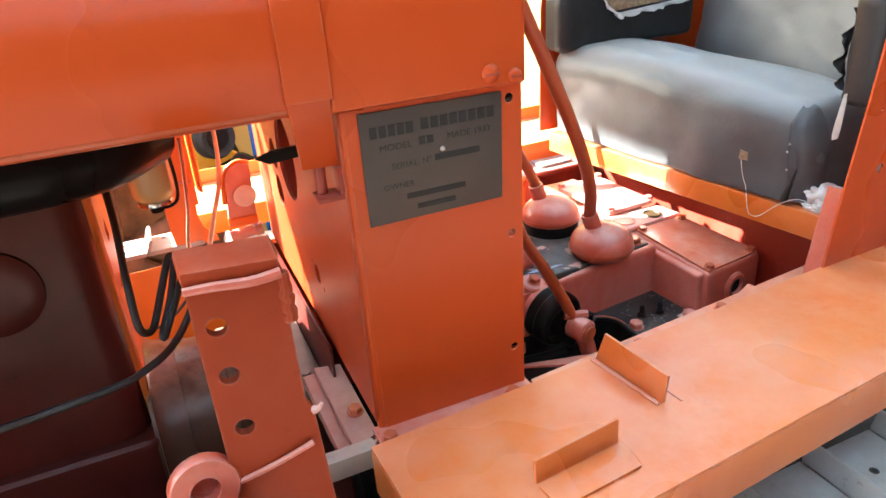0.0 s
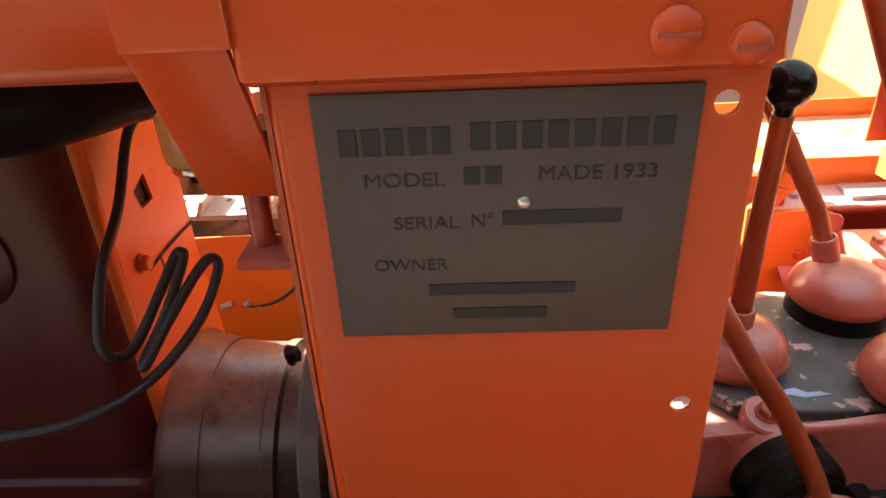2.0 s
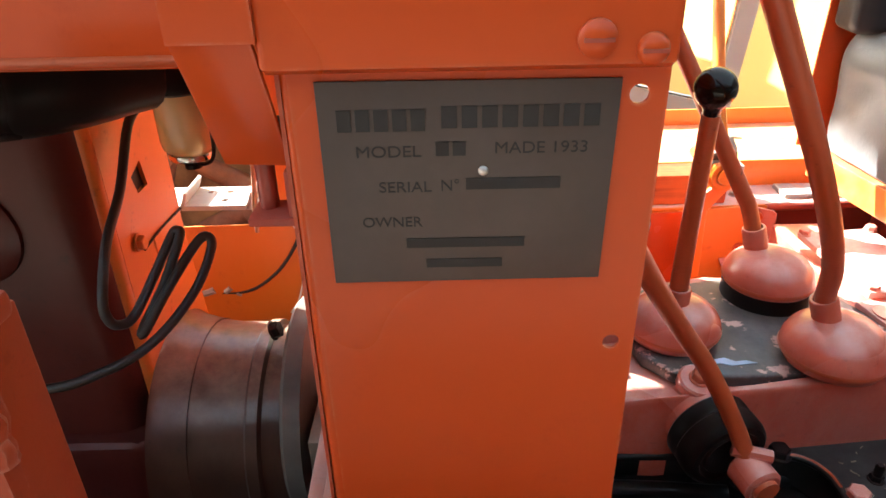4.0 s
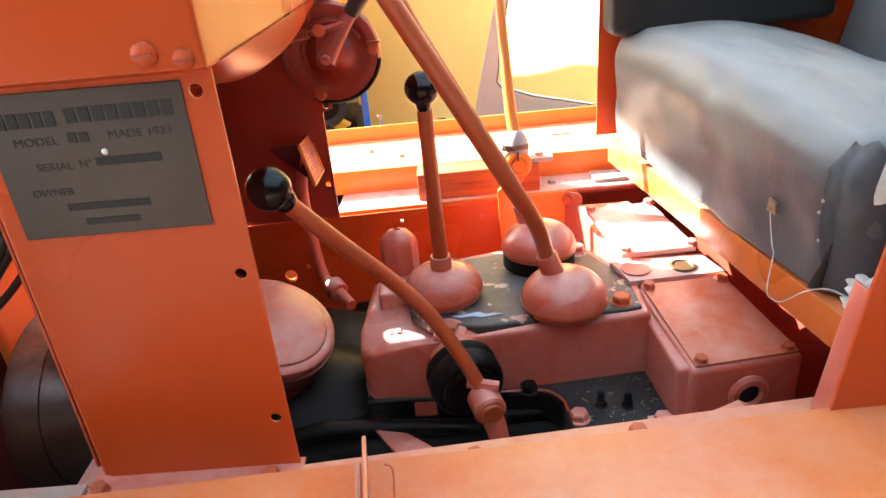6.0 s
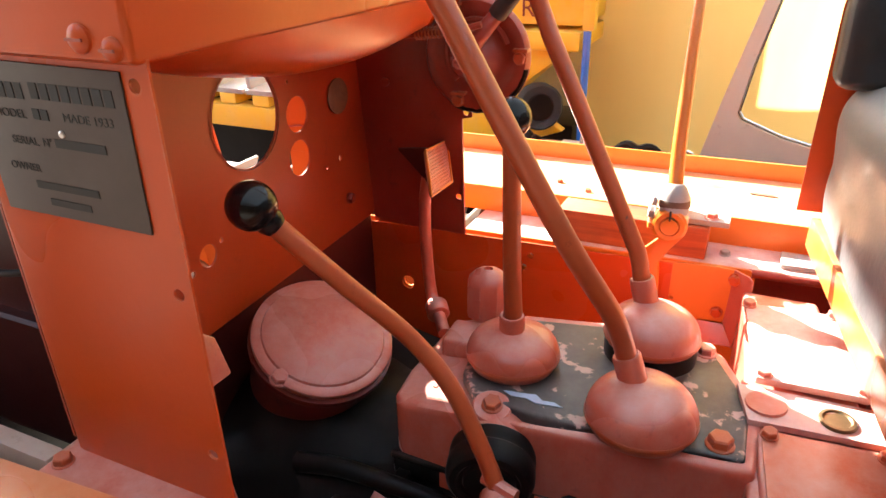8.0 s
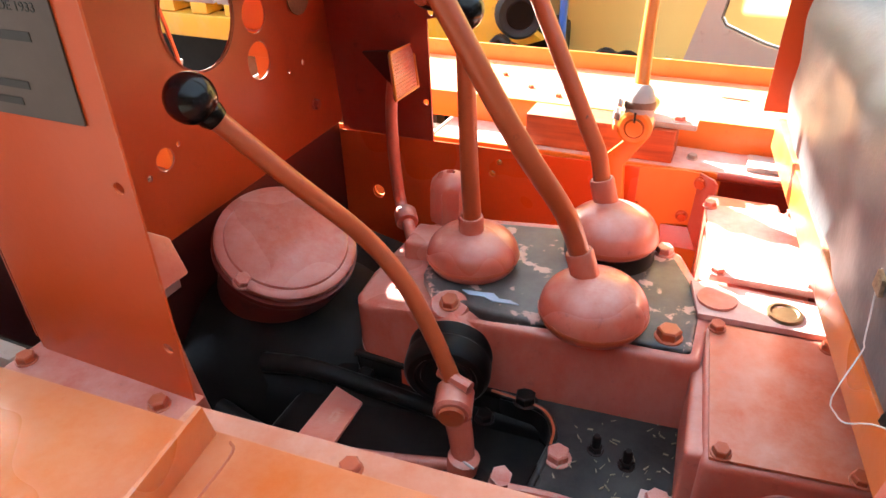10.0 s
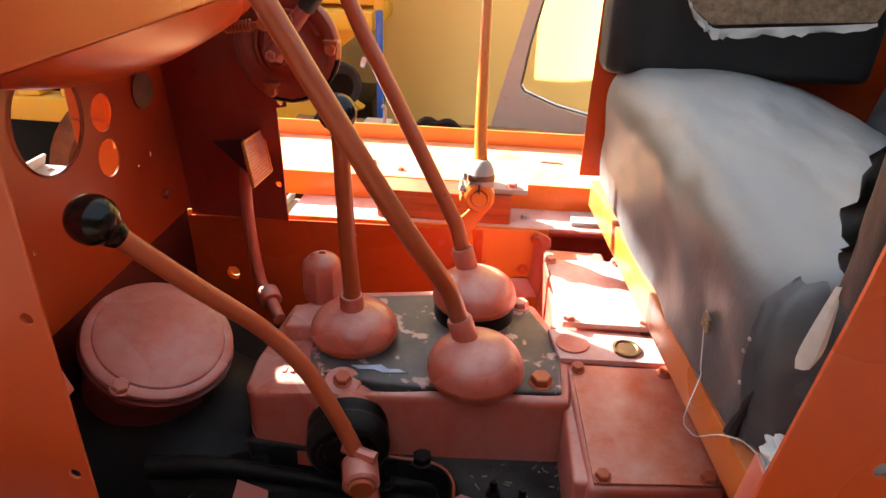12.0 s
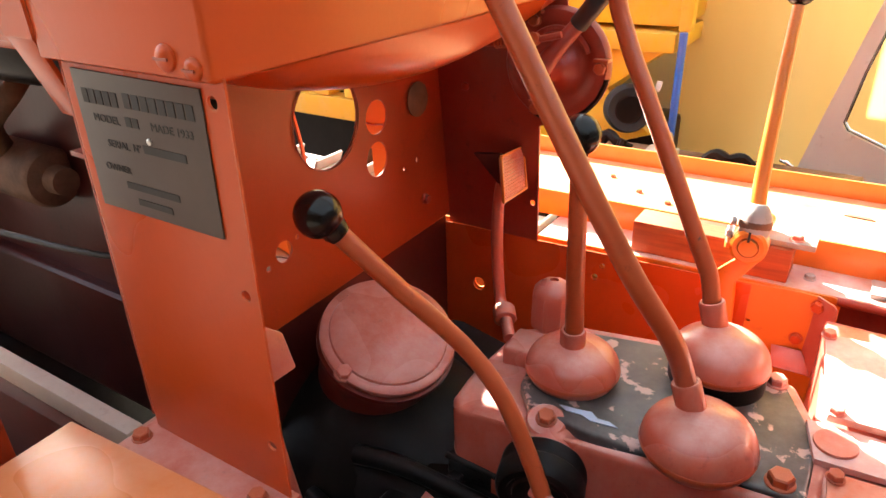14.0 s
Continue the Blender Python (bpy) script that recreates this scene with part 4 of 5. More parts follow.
g = part("gear_lever", tube([(0.643, 1.028, 0.895), (0.641, 1.02, 1.0), (0.640, 1.010, 1.165)], (0.0135, 0.0120), 14, 4), LEVER, tractor, "straight salmon gear lever with a black ball knob")
part("knob", lathe([(0.009, -0.034), (0.011, -0.028)] + [(0.0262 * math.sin(math.pi * (0.16 + 0.84 * i / 14)), -0.0262 * math.cos(math.pi * (0.16 + 0.84 * i / 14))) for i in range(15)], (0.639, 1.007, 1.198), (0, 0, 1), 28), KNOB, g, "glossy black ball knob")
part("clutch_lever", tube([(0.838, 0.955, 0.875), (0.818, 0.962, 0.915), (0.799, 0.938, 0.986), (0.751, 0.902, 1.083), (0.687, 0.880, 1.206), (0.581, 0.860, 1.405), (0.468, 0.840, 1.615)], 0.0134, 14, 8), LEVER, tractor, "long curved salmon clutch lever")
part("steering_lever", tube([(0.812, 1.152, 0.885), (0.800, 1.161, 0.925), (0.788, 1.170, 0.965), (0.769, 1.176, 1.0), (0.661, 1.206, 1.20), (0.618, 1.218, 1.28), (0.592, 1.222, 1.36), (0.57, 1.226, 1.58)], 0.0130, 14, 8), LEVER, tractor, "long curved salmon steering lever")

piv = part("shift_pivot_housing", lathe([(0.052, -0.02), (0.056, 0.0), (0.056, 0.030), (0.052, 0.034), (0.052, 0.048), (0.054, 0.050), (0.054, 0.054), (0.0, 0.054)], (0.658, 0.925, 0.760), (0.25, -0.95, -0.12), 40), PINK, tractor, "round salmon pivot housing with a black greasy band")

part("grease_band", lathe([(0.0570, 0), (0.0596, 0.003), (0.0596, 0.016), (0.0575, 0.019), (0.0575, 0.024), (0.0600, 0.027), (0.0600, 0.044), (0.0575, 0.052), (0.0530, 0.056), (0.044, 0.0565), (0.041, 0.053), (0.036, 0.052), (0.034, 0.0555), (0.020, 0.057), (0.0, 0.057)], (0.6615, 0.902, 0.757), (0.25, -0.95, -0.12), 40), GREASE, piv, "black greasy ribbed cap")
part("pivot_ear", lathe([(0.026, -0.012), (0.028, -0.008), (0.028, 0.004), (0.025, 0.007), (0, 0.007)], (0.650, 0.925, 0.812), (0.1, -0.25, 1), 24), PINK, piv)
bolt(piv, (0.651, 0.923, 0.820), (0.1, -0.25, 1), 0.0125, LEVER)
low = part("shift_lever", tube([(0.462, 0.725, 1.157), (0.520, 0.780, 1.058), (0.578, 0.832, 0.965), (0.625, 0.846, 0.895), (0.668, 0.842, 0.815), (0.690, 0.838, 0.765)], 0.0118, 14, 8), LEVER, tractor, "bent salmon shift lever with a black knob")
d = (V(0.462, 0.725, 1.157) - V(0.520, 0.780, 1.058)).normalized()
part("knob", lathe([(0.013, -0.034), (0.016, -0.026)] + [(0.0268 * math.sin(math.pi * (0.2 + 0.8 * i / 14)), -0.0268 * math.cos(math.pi * (0.2 + 0.8 * i / 14))) for i in range(15)], V(0.462, 0.725, 1.157) + d * 0.004, d, 28), KNOB, low, "glossy black ball knob")
part("clevis", lathe([(0.022, -0.022), (0.026, -0.018), (0.026, 0.018), (0.022, 0.022)], (0.699, 0.822, 0.742), (0.28, -0.95, -0.1), 24), PINK, low, "salmon clevis boss")
part("clevis_pin", lathe([(0.017, 0), (0.017, 0.006), (0.0, 0.006)], (0.705, 0.801, 0.7398), (0.28, -0.95, -0.1), 20), LEVER, low)
part("clamp_ear", tube([(0.672, 0.840, 0.772), (0.72, 0.828, 0.768)], 0.009, 8, 1), PINK, low)
part("lever_arm", tube([(0.702, 0.818, 0.735), (0.712, 0.812, 0.70), (0.718, 0.806, 0.665)], (0.019, 0.016), 12, 3), PINK, low)
part("arm_eye", lathe([(0.018, -0.014), (0.022, -0.011), (0.022, 0.011), (0.018, 0.014)], (0.719, 0.803, 0.655), (0.15, 0.05, 1), 20), PINK, low)
lr = part("link_rod", tube([(0.719, 0.800, 0.652), (0.60, 0.772, 0.645), (0.42, 0.74, 0.640)], 0.0085, 10, 3), PINK, tractor, "salmon linkage rod below the shift lever")
part("split_pin", tube([(0.72, 0.795, 0.668), (0.742, 0.785, 0.672)], 0.0018, 6, 1), STEEL, lr)
part("floor_strip", slab([(0.585, 0.635, 0.812), (0.630, 0.650, 0.812), (0.573, 0.797, 0.717), (0.522, 0.812, 0.715)], 0.005), PINK, tractor, "flat salmon steel strap")

# steering clutch covers
hs = part("steering_clutch_housing", block([(0.985, 0.80), (1.170, 0.82), (1.114, 1.106), (1.078, 1.300), (1.062, 1.385), (0.945, 1.385)], 0.35, [0.795, 0.795, 0.810, 0.822, 0.825, 0.825], 0.008, 3), PINK, tractor, "salmon steering clutch housing")
nb = part("near_cover_box", block([(1.004, 0.790), (1.178, 0.812), (1.142, 1.034), (0.980, 1.014)], 0.62, [0.797, 0.797, 0.814, 0.818], 0.010, 3), PINK, tractor, "salmon cover box with a bolted lid")
part("box_lid", slab([(1.010, 0.796, 0.803), (1.172, 0.816, 0.803), (1.136, 1.026, 0.820), (0.986, 1.007, 0.826)], 0.0055, 0.002), LIDP, nb, "orange bolted lid")
for p in ((1.021, 0.806, 0.804), (1.156, 0.822, 0.804), (0.996, 0.998, 0.826), (1.128, 1.014, 0.820)):
    bolt(nb, p, (0, -0.09, 1), 0.0098, LEVER)
bm = lathe([(0.032, -0.006), (0.032, 0.001), (0.027, 0.006), (0.019, 0.007), (0.017, 0.002), (0.017, -0.004)], (1.095, 0.7995, 0.742), (0.12, -1, 0), 28)
boss = part("box_boss", bm, PINK, nb, "round boss with an open hole")
part("boss_bore", lathe([(0.0165, 0), (0, 0)], (1.095, 0.7990, 0.742), (0.12, -1, 0), 20), INK, nb)
part("housing_strip", slab([(0.970, 1.020, 0.8265), (1.142, 1.038, 0.8225), (1.122, 1.104, 0.8265), (0.952, 1.092, 0.8305)], 0.01), PINK_DUSTY, hs)
part("core_plug", lathe([(0.024, 0), (0.022, 0.004), (0.018, 0.0045), (0.016, 0.002), (0, 0.002)], (1.075, 1.062, 0.8245), (0, 0, 1), 28), BRASS, hs, "tarnished brass core plug")
part("blank_disc", lathe([(0.027, 0), (0.026, 0.003), (0, 0.0035)], (0.990, 1.060, 0.8275), (0, 0, 1), 28), PINK, hs)
fl = part("far_cover_lid", slab([(0.974, 1.098, 0.842), (1.116, 1.108, 0.840), (1.082, 1.295, 0.856), (0.948, 1.290, 0.853)], 0.012, 0.003), PINK_DUSTY, tractor, "dusty salmon bolted far cover lid")
for p in ((0.984, 1.108, 0.842), (1.108, 1.116, 0.841), (1.076, 1.288, 0.856), (0.955, 1.283, 0.853)):
    bolt(fl, p, (0, -0.06, 1), 0.0098, PINK)

# pedals
ped = part("brake_pedal", slab([(0.370, 1.308, 1.036), (0.394, 1.278, 0.960), (0.398, 1.362, 0.961), (0.376, 1.388, 1.035)], 0.007, 0.005), PINK, tractor, "salmon ribbed foot pedal on a curved arm")
q = [V(0.370, 1.308, 1.036), V(0.376, 1.388, 1.035), V(0.394, 1.278, 0.960), V(0.398, 1.362, 0.961)]
pn = (q[2] - q[0]).cross(q[1] - q[0]).normalized()
bm = bmesh.new()
for i in range(12):
    for j in range(12):
        u, v = (i + 1.0) / 13, (j + 1.0) / 13
        p = (q[0] * (1 - u) + q[1] * u) * (1 - v) + (q[2] * (1 - u) + q[3] * u) * v
        lathe([(0.0021, -0.001), (0.0019, 0.0009), (0.0008, 0.0014)], p, pn, 6, bm)
tread = part("tread", bm, PINK, ped, "fine knurled tread")
tread["kind"] = "stuff"
part("pedal_border", tube([q[0], q[1], q[3], q[2], q[0]], 0.0032, 8, 1), ORANGE_LIT, ped, "orange worn rim")
part("pedal_arm", tube([(0.366, 1.335, 1.005), (0.352, 1.335, 0.93), (0.356, 1.325, 0.83), (0.369, 1.315, 0.735), (0.40, 1.28, 0.715), (0.436, 1.232, 0.70)], 0.0125, 10, 6), PINK, ped)
part("arm_collar", lathe([(0.021, -0.016), (0.023, -0.013), (0.023, 0.013), (0.021, 0.016)], (0.398, 1.282, 0.716), (0.5, -0.7, -0.2), 18), PINK, ped)
part("pedal_web", slab([(0.300, 1.335, 1.028), (0.360, 1.335, 1.036), (0.376, 1.335, 0.955), (0.345, 1.335, 0.985)], 0.012, 0.004), OXIDE, ped, "dark cast web behind the pedal")
p2 = part("clutch_pedal", slab([(0.330, 0.700, 1.000), (0.358, 0.655, 0.905), (0.362, 0.752, 0.905), (0.345, 0.752, 0.955)], 0.007, 0.005), PINK, tractor, "salmon foot pedal beside the cowl")
part("pedal_arm", tube([(0.34, 0.71, 0.93), (0.33, 0.72, 0.80), (0.34, 0.74, 0.60)], 0.012, 10, 4), PINK, p2)

# far brake lever
tl = part("brake_lever", tube([(0.812, 1.362, 0.990), (0.806, 1.395, 1.06), (0.802, 1.440, 1.18), (0.799, 1.488, 1.302)], (0.0135, 0.0095), 12, 4), ORANGE_LIT, tractor, "tall orange hand lever with a black knob")
part("knob", ball((0.799, 1.496, 1.325), 0.024), KNOB, tl, "glossy black ball knob")
part("lever_socket", lathe([(0.018, -0.015), (0.024, 0.0), (0.024, 0.028), (0.018, 0.042), (0.013, 0.048)], (0.814, 1.356, 0.965), (-0.03, 0.2, 1), 20), STEEL, tl, "worn steel lever socket")
part("lever_hub", lathe([(0.024, -0.024), (0.029, -0.020), (0.029, 0.018), (0.024, 0.022), (0.017, 0.022), (0.015, 0.018), (0, 0.018)], (0.812, 1.352, 0.945), (0.05, -1, 0.1), 28), ORANGE_LIT, tl)
part("pin_head", lathe([(0.014, 0), (0.014, 0.007), (0, 0.008)], (0.813, 1.333, 0.947), (0.05, -1, 0.1), 18), ORANGE_LIT, tl)
bolt(tl, (0.784, 1.350, 0.962), (-1, -0.2, 0.1), 0.011, STEEL)
bolt(tl, (0.785, 1.343, 0.945), (-1, -0.3, 0), 0.010, ORANGE_LIT)
bolt(tl, (0.786, 1.346, 0.985), (-1, -0.3, 0.1), 0.0085, STEEL)
part("clamp_slit", box(0.8105, 0.8140, 1.3268, 1.3285, 0.957, 0.976, 0), INK, tl)
part("socket_band", lathe([(0.0245, 0), (0.0262, 0.003), (0.0262, 0.011), (0.0245, 0.014)], (0.8135, 1.359, 0.972), (-0.03, 0.2, 1), 22), BROWNIRON, tl, "dark worn band on the socket")
part("lower_arm", slab([(0.768, 1.362, 0.885), (0.820, 1.350, 0.945), (0.838, 1.350, 0.930), (0.802, 1.362, 0.870), (0.812, 1.372, 0.72), (0.775, 1.374, 0.72)], 0.012, 0.004), ORANGE_LIT, tl)
part("shaft", tube([(0.812, 1.36, 0.945), (0.818, 1.50, 0.935)], 0.013, 12, 1), ORANGE_LIT, tl)

# seat: frame, side panels, pads
part("seat_frame", block([(1.030, 1.462), (1.142, 0.655), (1.190, 0.660), (1.080, 1.470)], 0.894, 0.948, 0.003), ORANGE_FENDER, tractor, "orange steel seat frame rail")
part("seat_pan", block([(1.085, 1.462), (1.196, 0.64), (1.75, 0.66), (1.70, 1.48)], 0.925, 0.944, 0.003), RED, tractor, "dark red seat pan")
# Dark red stands for the shadowed gap below the seat rail.
part("seat_box_front", block([(1.190, 1.462), (1.285, 0.66), (1.295, 0.66), (1.200, 1.462)], 0.50, 0.923, 0.003), RED, tractor, "seat box front set back under the cushion, dark for the shaded gap")
n_out = [(1.086, 0.83), (1.108, 1.03), (1.131, 1.20), (1.142, 1.305), (1.152, 1.340), (1.172, 1.368), (1.205, 1.38), (1.80, 1.40), (1.82, 0.83)]
near_panel = part("near_arm_panel", sheet(n_out, [(1.199, 1.055, 0.009, 0.009), (1.168, 1.17, 0.003, 0.003)], lambda u, v: V(u, 0.597 + 0.03 * (u - 1.1), v), 0.004), ORANGE, tractor, "orange sheet-metal seat side panel")
part("panel_flange", slab([(1.088, 0.597, 0.832), (1.110, 0.598, 1.032), (1.112, 0.634, 1.028), (1.092, 0.640, 0.832)], 0.004), PINK, near_panel)
# White slab added so the hole shows pale.
part("hole_slab", slab([(1.170, 0.6075, 1.030), (1.228, 0.6090, 1.030), (1.228, 0.6090, 1.082), (1.170, 0.6075, 1.082)], 0.003, 0.0008), CLOTH, near_panel, "white slab added behind the panel hole")
for x, z in ((1.16, 0.862), (1.27, 0.87)):
    bolt(near_panel, (x, 0.597, z), (0, -1, 0), 0.011, ORANGE)
f_out = [(1.006, 0.953), (1.010, 1.29), (1.014, 1.315), (1.025, 1.336), (1.043, 1.350), (1.066, 1.356), (1.78, 1.36), (1.80, 0.953)]
far_arm = part("far_arm_panel", sheet(f_out, [(1.53, 1.219, 0.007, 0.007)], lambda u, v: V(u, 1.474 + 0.03 * (u - 1.0), v), 0.004), ORANGE, tractor, "orange far seat side panel")


def cushion(corners, z0, z1, r=0.04, top_r=None, cuts=26, wrinkle=0.006, seed=0.0, lean=0.0, near_drop=0.0, rear_drop=0.0, front_drop=0.0, folds=0.0):
    """A padded, round-edged block over four plan corners (front far, front near, rear near, rear far), sagging and creased."""
    bm = bmesh.new()
    bmesh.ops.create_cube(bm, size=2)
    bmesh.ops.subdivide_edges(bm, edges=bm.edges[:], cuts=cuts, use_grid_fill=True)
    ff, fn, rn, rf = [Vector((*c, 0)) for c in corners]
    half = Vector(((rn - fn).length / 2, (ff - fn).length / 2, (z1 - z0) / 2))
    for v in bm.verts:
        p = Vector(v.co[i] * half[i] for i in range(3))
        rz = (top_r or r) if p.z > 0 else min(r, 0.018)
        radii = (r, r, rz)
        core = Vector(max(-half[i] + radii[i], min(half[i] - radii[i], p[i])) for i in range(3))
        n = Vector((p[i] - core[i]) / radii[i] for i in range(3)).normalized()
        d = Vector(core[i] + n[i] * radii[i] for i in range(3))
        u, w, h = [(d[i] / half[i] + 1) / 2 for i in range(3)]
        pos = (fn * (1 - u) + rn * u) * (1 - w) + (ff * (1 - u) + rf * u) * w
        z = z0 + (z1 - z0 - near_drop * max(0, 1 - w) ** 1.9 - rear_drop * u * u - front_drop * (1 - u) ** 2) * h
        s = noise.noise((pos.x * 7 + seed, pos.y * 7, z * 9)) + 0.5 * noise.noise((pos.x * 19 + seed, pos.y * 13, z * 17)) + 0.12 * noise.noise((pos.x * 34 + seed, pos.y * 24, z * 30))
        side = 1 - abs(n.z)
        crease = side * (noise.noise((pos.y * 17 + pos.x * 15, z * 3.5, seed)) + 0.6 * noise.noise((pos.y * 40 + pos.x * 33 - z * 9, z * 5, seed + 3)))
        pos.z = z
        pos.x += lean * h
        v.co = pos + n * (s * wrinkle + crease * folds)
    return bm


pad = part("far_arm_pad", cushion([(1.010, 1.471), (1.014, 1.385), (1.47, 1.39), (1.47, 1.482)], 1.178, 1.332, 0.026, 0.026, 24, 0.003, 3.0, folds=0.0015), BLACK_VINYL, far_arm, "black vinyl arm pad with its top torn open")

part("torn_padding", slab([(1.125, 1.3815, 1.331), (1.148, 1.3815, 1.298), (1.184, 1.3815, 1.272), (1.30, 1.3815, 1.280), (1.44, 1.3815, 1.288), (1.455, 1.3815, 1.331)], 0.004, 0), FOAM, pad, "brown padding showing through the tear")

npad = part("near_arm_pad", cushion([(1.150, 0.682), (1.146, 0.603), (1.70, 0.615), (1.70, 0.70)], 1.165, 1.374, 0.028, 0.028, 24, 0.006, 9.0, folds=0.004), BLACK_VINYL, near_panel, "torn black vinyl arm pad")


def ragged(name, line, width, toward, material, parent, label, seed):
    """A torn strip of vinyl with a jagged free edge along a line."""
    bm = bmesh.new()
    pts = curve_through(line, 6)
    way = Vector(toward).normalized()
    rows = []
    for i, p in enumerate(pts):
        w = width * (0.55 + 0.45 * math.sin(math.pi * i / (len(pts) - 1))) * (1 + 0.7 * noise.noise((i * 0.8, seed, 0)))
        rows.append([bm.verts.new(p + way * w * k / 4 + V(0.006 * noise.noise((i * 0.5, k * 0.6, seed)), 0.010 * (k / 4) ** 2 * math.sin(i * 0.9 + seed), 0)) for k in range(5)])
    for r, q2 in zip(rows, rows[1:]):
        for k in range(4):
            bm.faces.new((r[k], r[k + 1], q2[k + 1], q2[k]))
    bmesh.ops.solidify(bm, geom=bm.faces[:], thickness=0.0022)
    return part(name, bm, material, parent, label, smooth=60)


ragged("torn_edge", [(1.128, 1.380, 1.330), (1.146, 1.378, 1.300), (1.168, 1.376, 1.281), (1.188, 1.375, 1.268), (1.215, 1.375, 1.269), (1.28, 1.375, 1.274), (1.36, 1.375, 1.280), (1.44, 1.377, 1.287)], 0.017, (0.0, -0.35, -0.55), CLOTH, pad, "curled white torn vinyl edge", 7.0)
ragged("torn_flap", [(1.172, 0.676, 1.335), (1.166, 0.680, 1.29), (1.162, 0.682, 1.25), (1.164, 0.680, 1.215), (1.168, 0.676, 1.185)], 0.016, (-1, 0.25, -0.1), BLACK_VINYL, npad, "ragged hanging black vinyl flap", 2.0)
bm = bmesh.new()
rows = []
for i in range(9):
    u = i / 8
    w = 0.005 + 0.021 * u ** 0.9 * (1 - 0.55 * u ** 8)
    rows.append([bm.verts.new((1.147 - 0.006 * u + w * (s - 0.5), 0.660 - 0.006 * math.sin(s * 3), 1.192 - 0.084 * u + 0.006 * (s - 0.5))) for s in (0, 0.33, 0.66, 1)])
for r, q2 in zip(rows, rows[1:]):
    for k in range(3):
        bm.faces.new((r[k], r[k + 1], q2[k + 1], q2[k]))
bmesh.ops.solidify(bm, geom=bm.faces[:], thickness=0.002)
part("torn_lining", bm, CLOTH, npad, "white torn lining strip")
ragged("torn_lining", [(1.175, 0.64, 1.372), (1.21, 0.645, 1.386), (1.26, 0.64, 1.390), (1.31, 0.64, 1.386)], 0.020, (0, 0.6, 0.6), CLOTH, npad, "white torn lining strip", 4.0)
part("hole_slab_inner", slab([(1.17, 0.612, 1.02), (1.23, 0.614, 1.02), (1.23, 0.614, 1.10), (1.17, 0.612, 1.10)], 0.002, 0), CLOTH, near_panel, "second white slab added behind the panel hole")

# cushions that lie in the seat
bm = cushion([(1.030, 1.470), (1.133, 0.703), (1.62, 0.70), (1.58, 1.470)], 0.946, 1.238, 0.050, 0.085, 66, 0.0065, 1.0, 0.0, 0.047, 0.180, 0.050, 0.0010)
skin = BVHTree.FromBMesh(bm)
seat = tagged(part("seat_cushion", bm, GREY_VINYL), "dusty grey vinyl seat cushion with a torn corner", "cushion")


def on_skin(points, lift=0.001, steps=6):
    out = []
    for p in curve_through(points, steps):
        at, nor, _, _ = skin.find_nearest(p)
        out.append(at + nor * lift)
    return out


seam = on_skin([(1.150, 0.745, 1.150), (1.122, 0.742, 1.130), (1.112, 0.738, 1.102), (1.108, 0.735, 1.064), (1.112, 0.733, 1.001), (1.118, 0.735, 0.962)], 0.0005)
fold = on_skin([(1.155, 0.735, 1.152), (1.137, 0.722, 1.116), (1.134, 0.716, 1.074), (1.133, 0.714, 1.045), (1.135, 0.714, 1.010), (1.142, 0.714, 0.962)], 0.0005)
hem = on_skin([(1.175, 0.735, 1.155), (1.180, 0.715, 1.126), (1.185, 0.705, 1.071), (1.190, 0.702, 1.03), (1.190, 0.702, 1.0), (1.190, 0.702, 0.962)], 0.0005)
bm = bmesh.new()
rows = []
for i, (a, b, c2) in enumerate(zip(seam, fold, hem)):
    u = i / (len(seam) - 1)
    row = []
    for k in range(13):
        s = k / 12
        p = a.lerp(b, s * 2) if s < 0.5 else b.lerp(c2, s * 2 - 1)
        at, nor, _, _ = skin.find_nearest(p)
        ridge = 0.0045 * math.exp(-((s - 0.5) / 0.08) ** 2) * min(1, u * 4) + 0.0035 * math.exp(-((s - 0.06) / 0.05) ** 2)
        row.append(bm.verts.new(at + nor * (0.0015 + ridge + 0.003 * noise.noise((i * 0.22, k * 0.35, 4)))))
    rows.append(row)
for r, q2 in zip(rows, rows[1:]):
    for k in range(12):
        bm.faces.new((r[k], r[k + 1], q2[k + 1], q2[k]))
part("corner_flap", bm, DARK_VINYL, seat, "dark creased vinyl flap folded round the corner", smooth=70)
gap = on_skin([(1.120, 0.729, 0.958), (1.122, 0.726, 0.98), (1.126, 0.722, 1.005), (1.131, 0.717, 1.030)], 0.003)
part("torn_gap", tube(gap, (0.0085, 0.0012), 8, 1), INK, seat, "dark torn gap at the corner")
for p in on_skin([(1.118, 0.735, 1.08), (1.111, 0.735, 1.064), (1.118, 0.733, 1.025)], 0.004, 1):
    part("tack", lathe([(0.0024, 0), (0.002, 0.0016), (0, 0.0022)], p, (-1, -0.3, 0), 12), STEEL, seat, "pale upholstery tack")
c1, c2, c3, c4 = on_skin([(1.092, 0.842, 1.024), (1.095, 0.822, 1.022), (1.095, 0.824, 1.040), (1.092, 0.840, 1.043)], 0.002, 1)
part("patch", slab([c1, c4, c3, c2], 0.004, 0), FOAM, seat, "small torn brown patch")
thr = on_skin([(1.088, 0.840, 1.043), (1.088, 0.832, 1.00), (1.092, 0.818, 0.965)], 0.003, 4) + [V(1.098, 0.795, 0.925), V(1.104, 0.786, 0.914), V(1.110, 0.770, 0.92), V(1.120, 0.74, 0.952), V(1.135, 0.715, 0.968), V(1.150, 0.695, 0.965)]
part("hanging_thread", tube(thr, 0.0008, 5, 3), CLOTH, seat, "loose white thread")


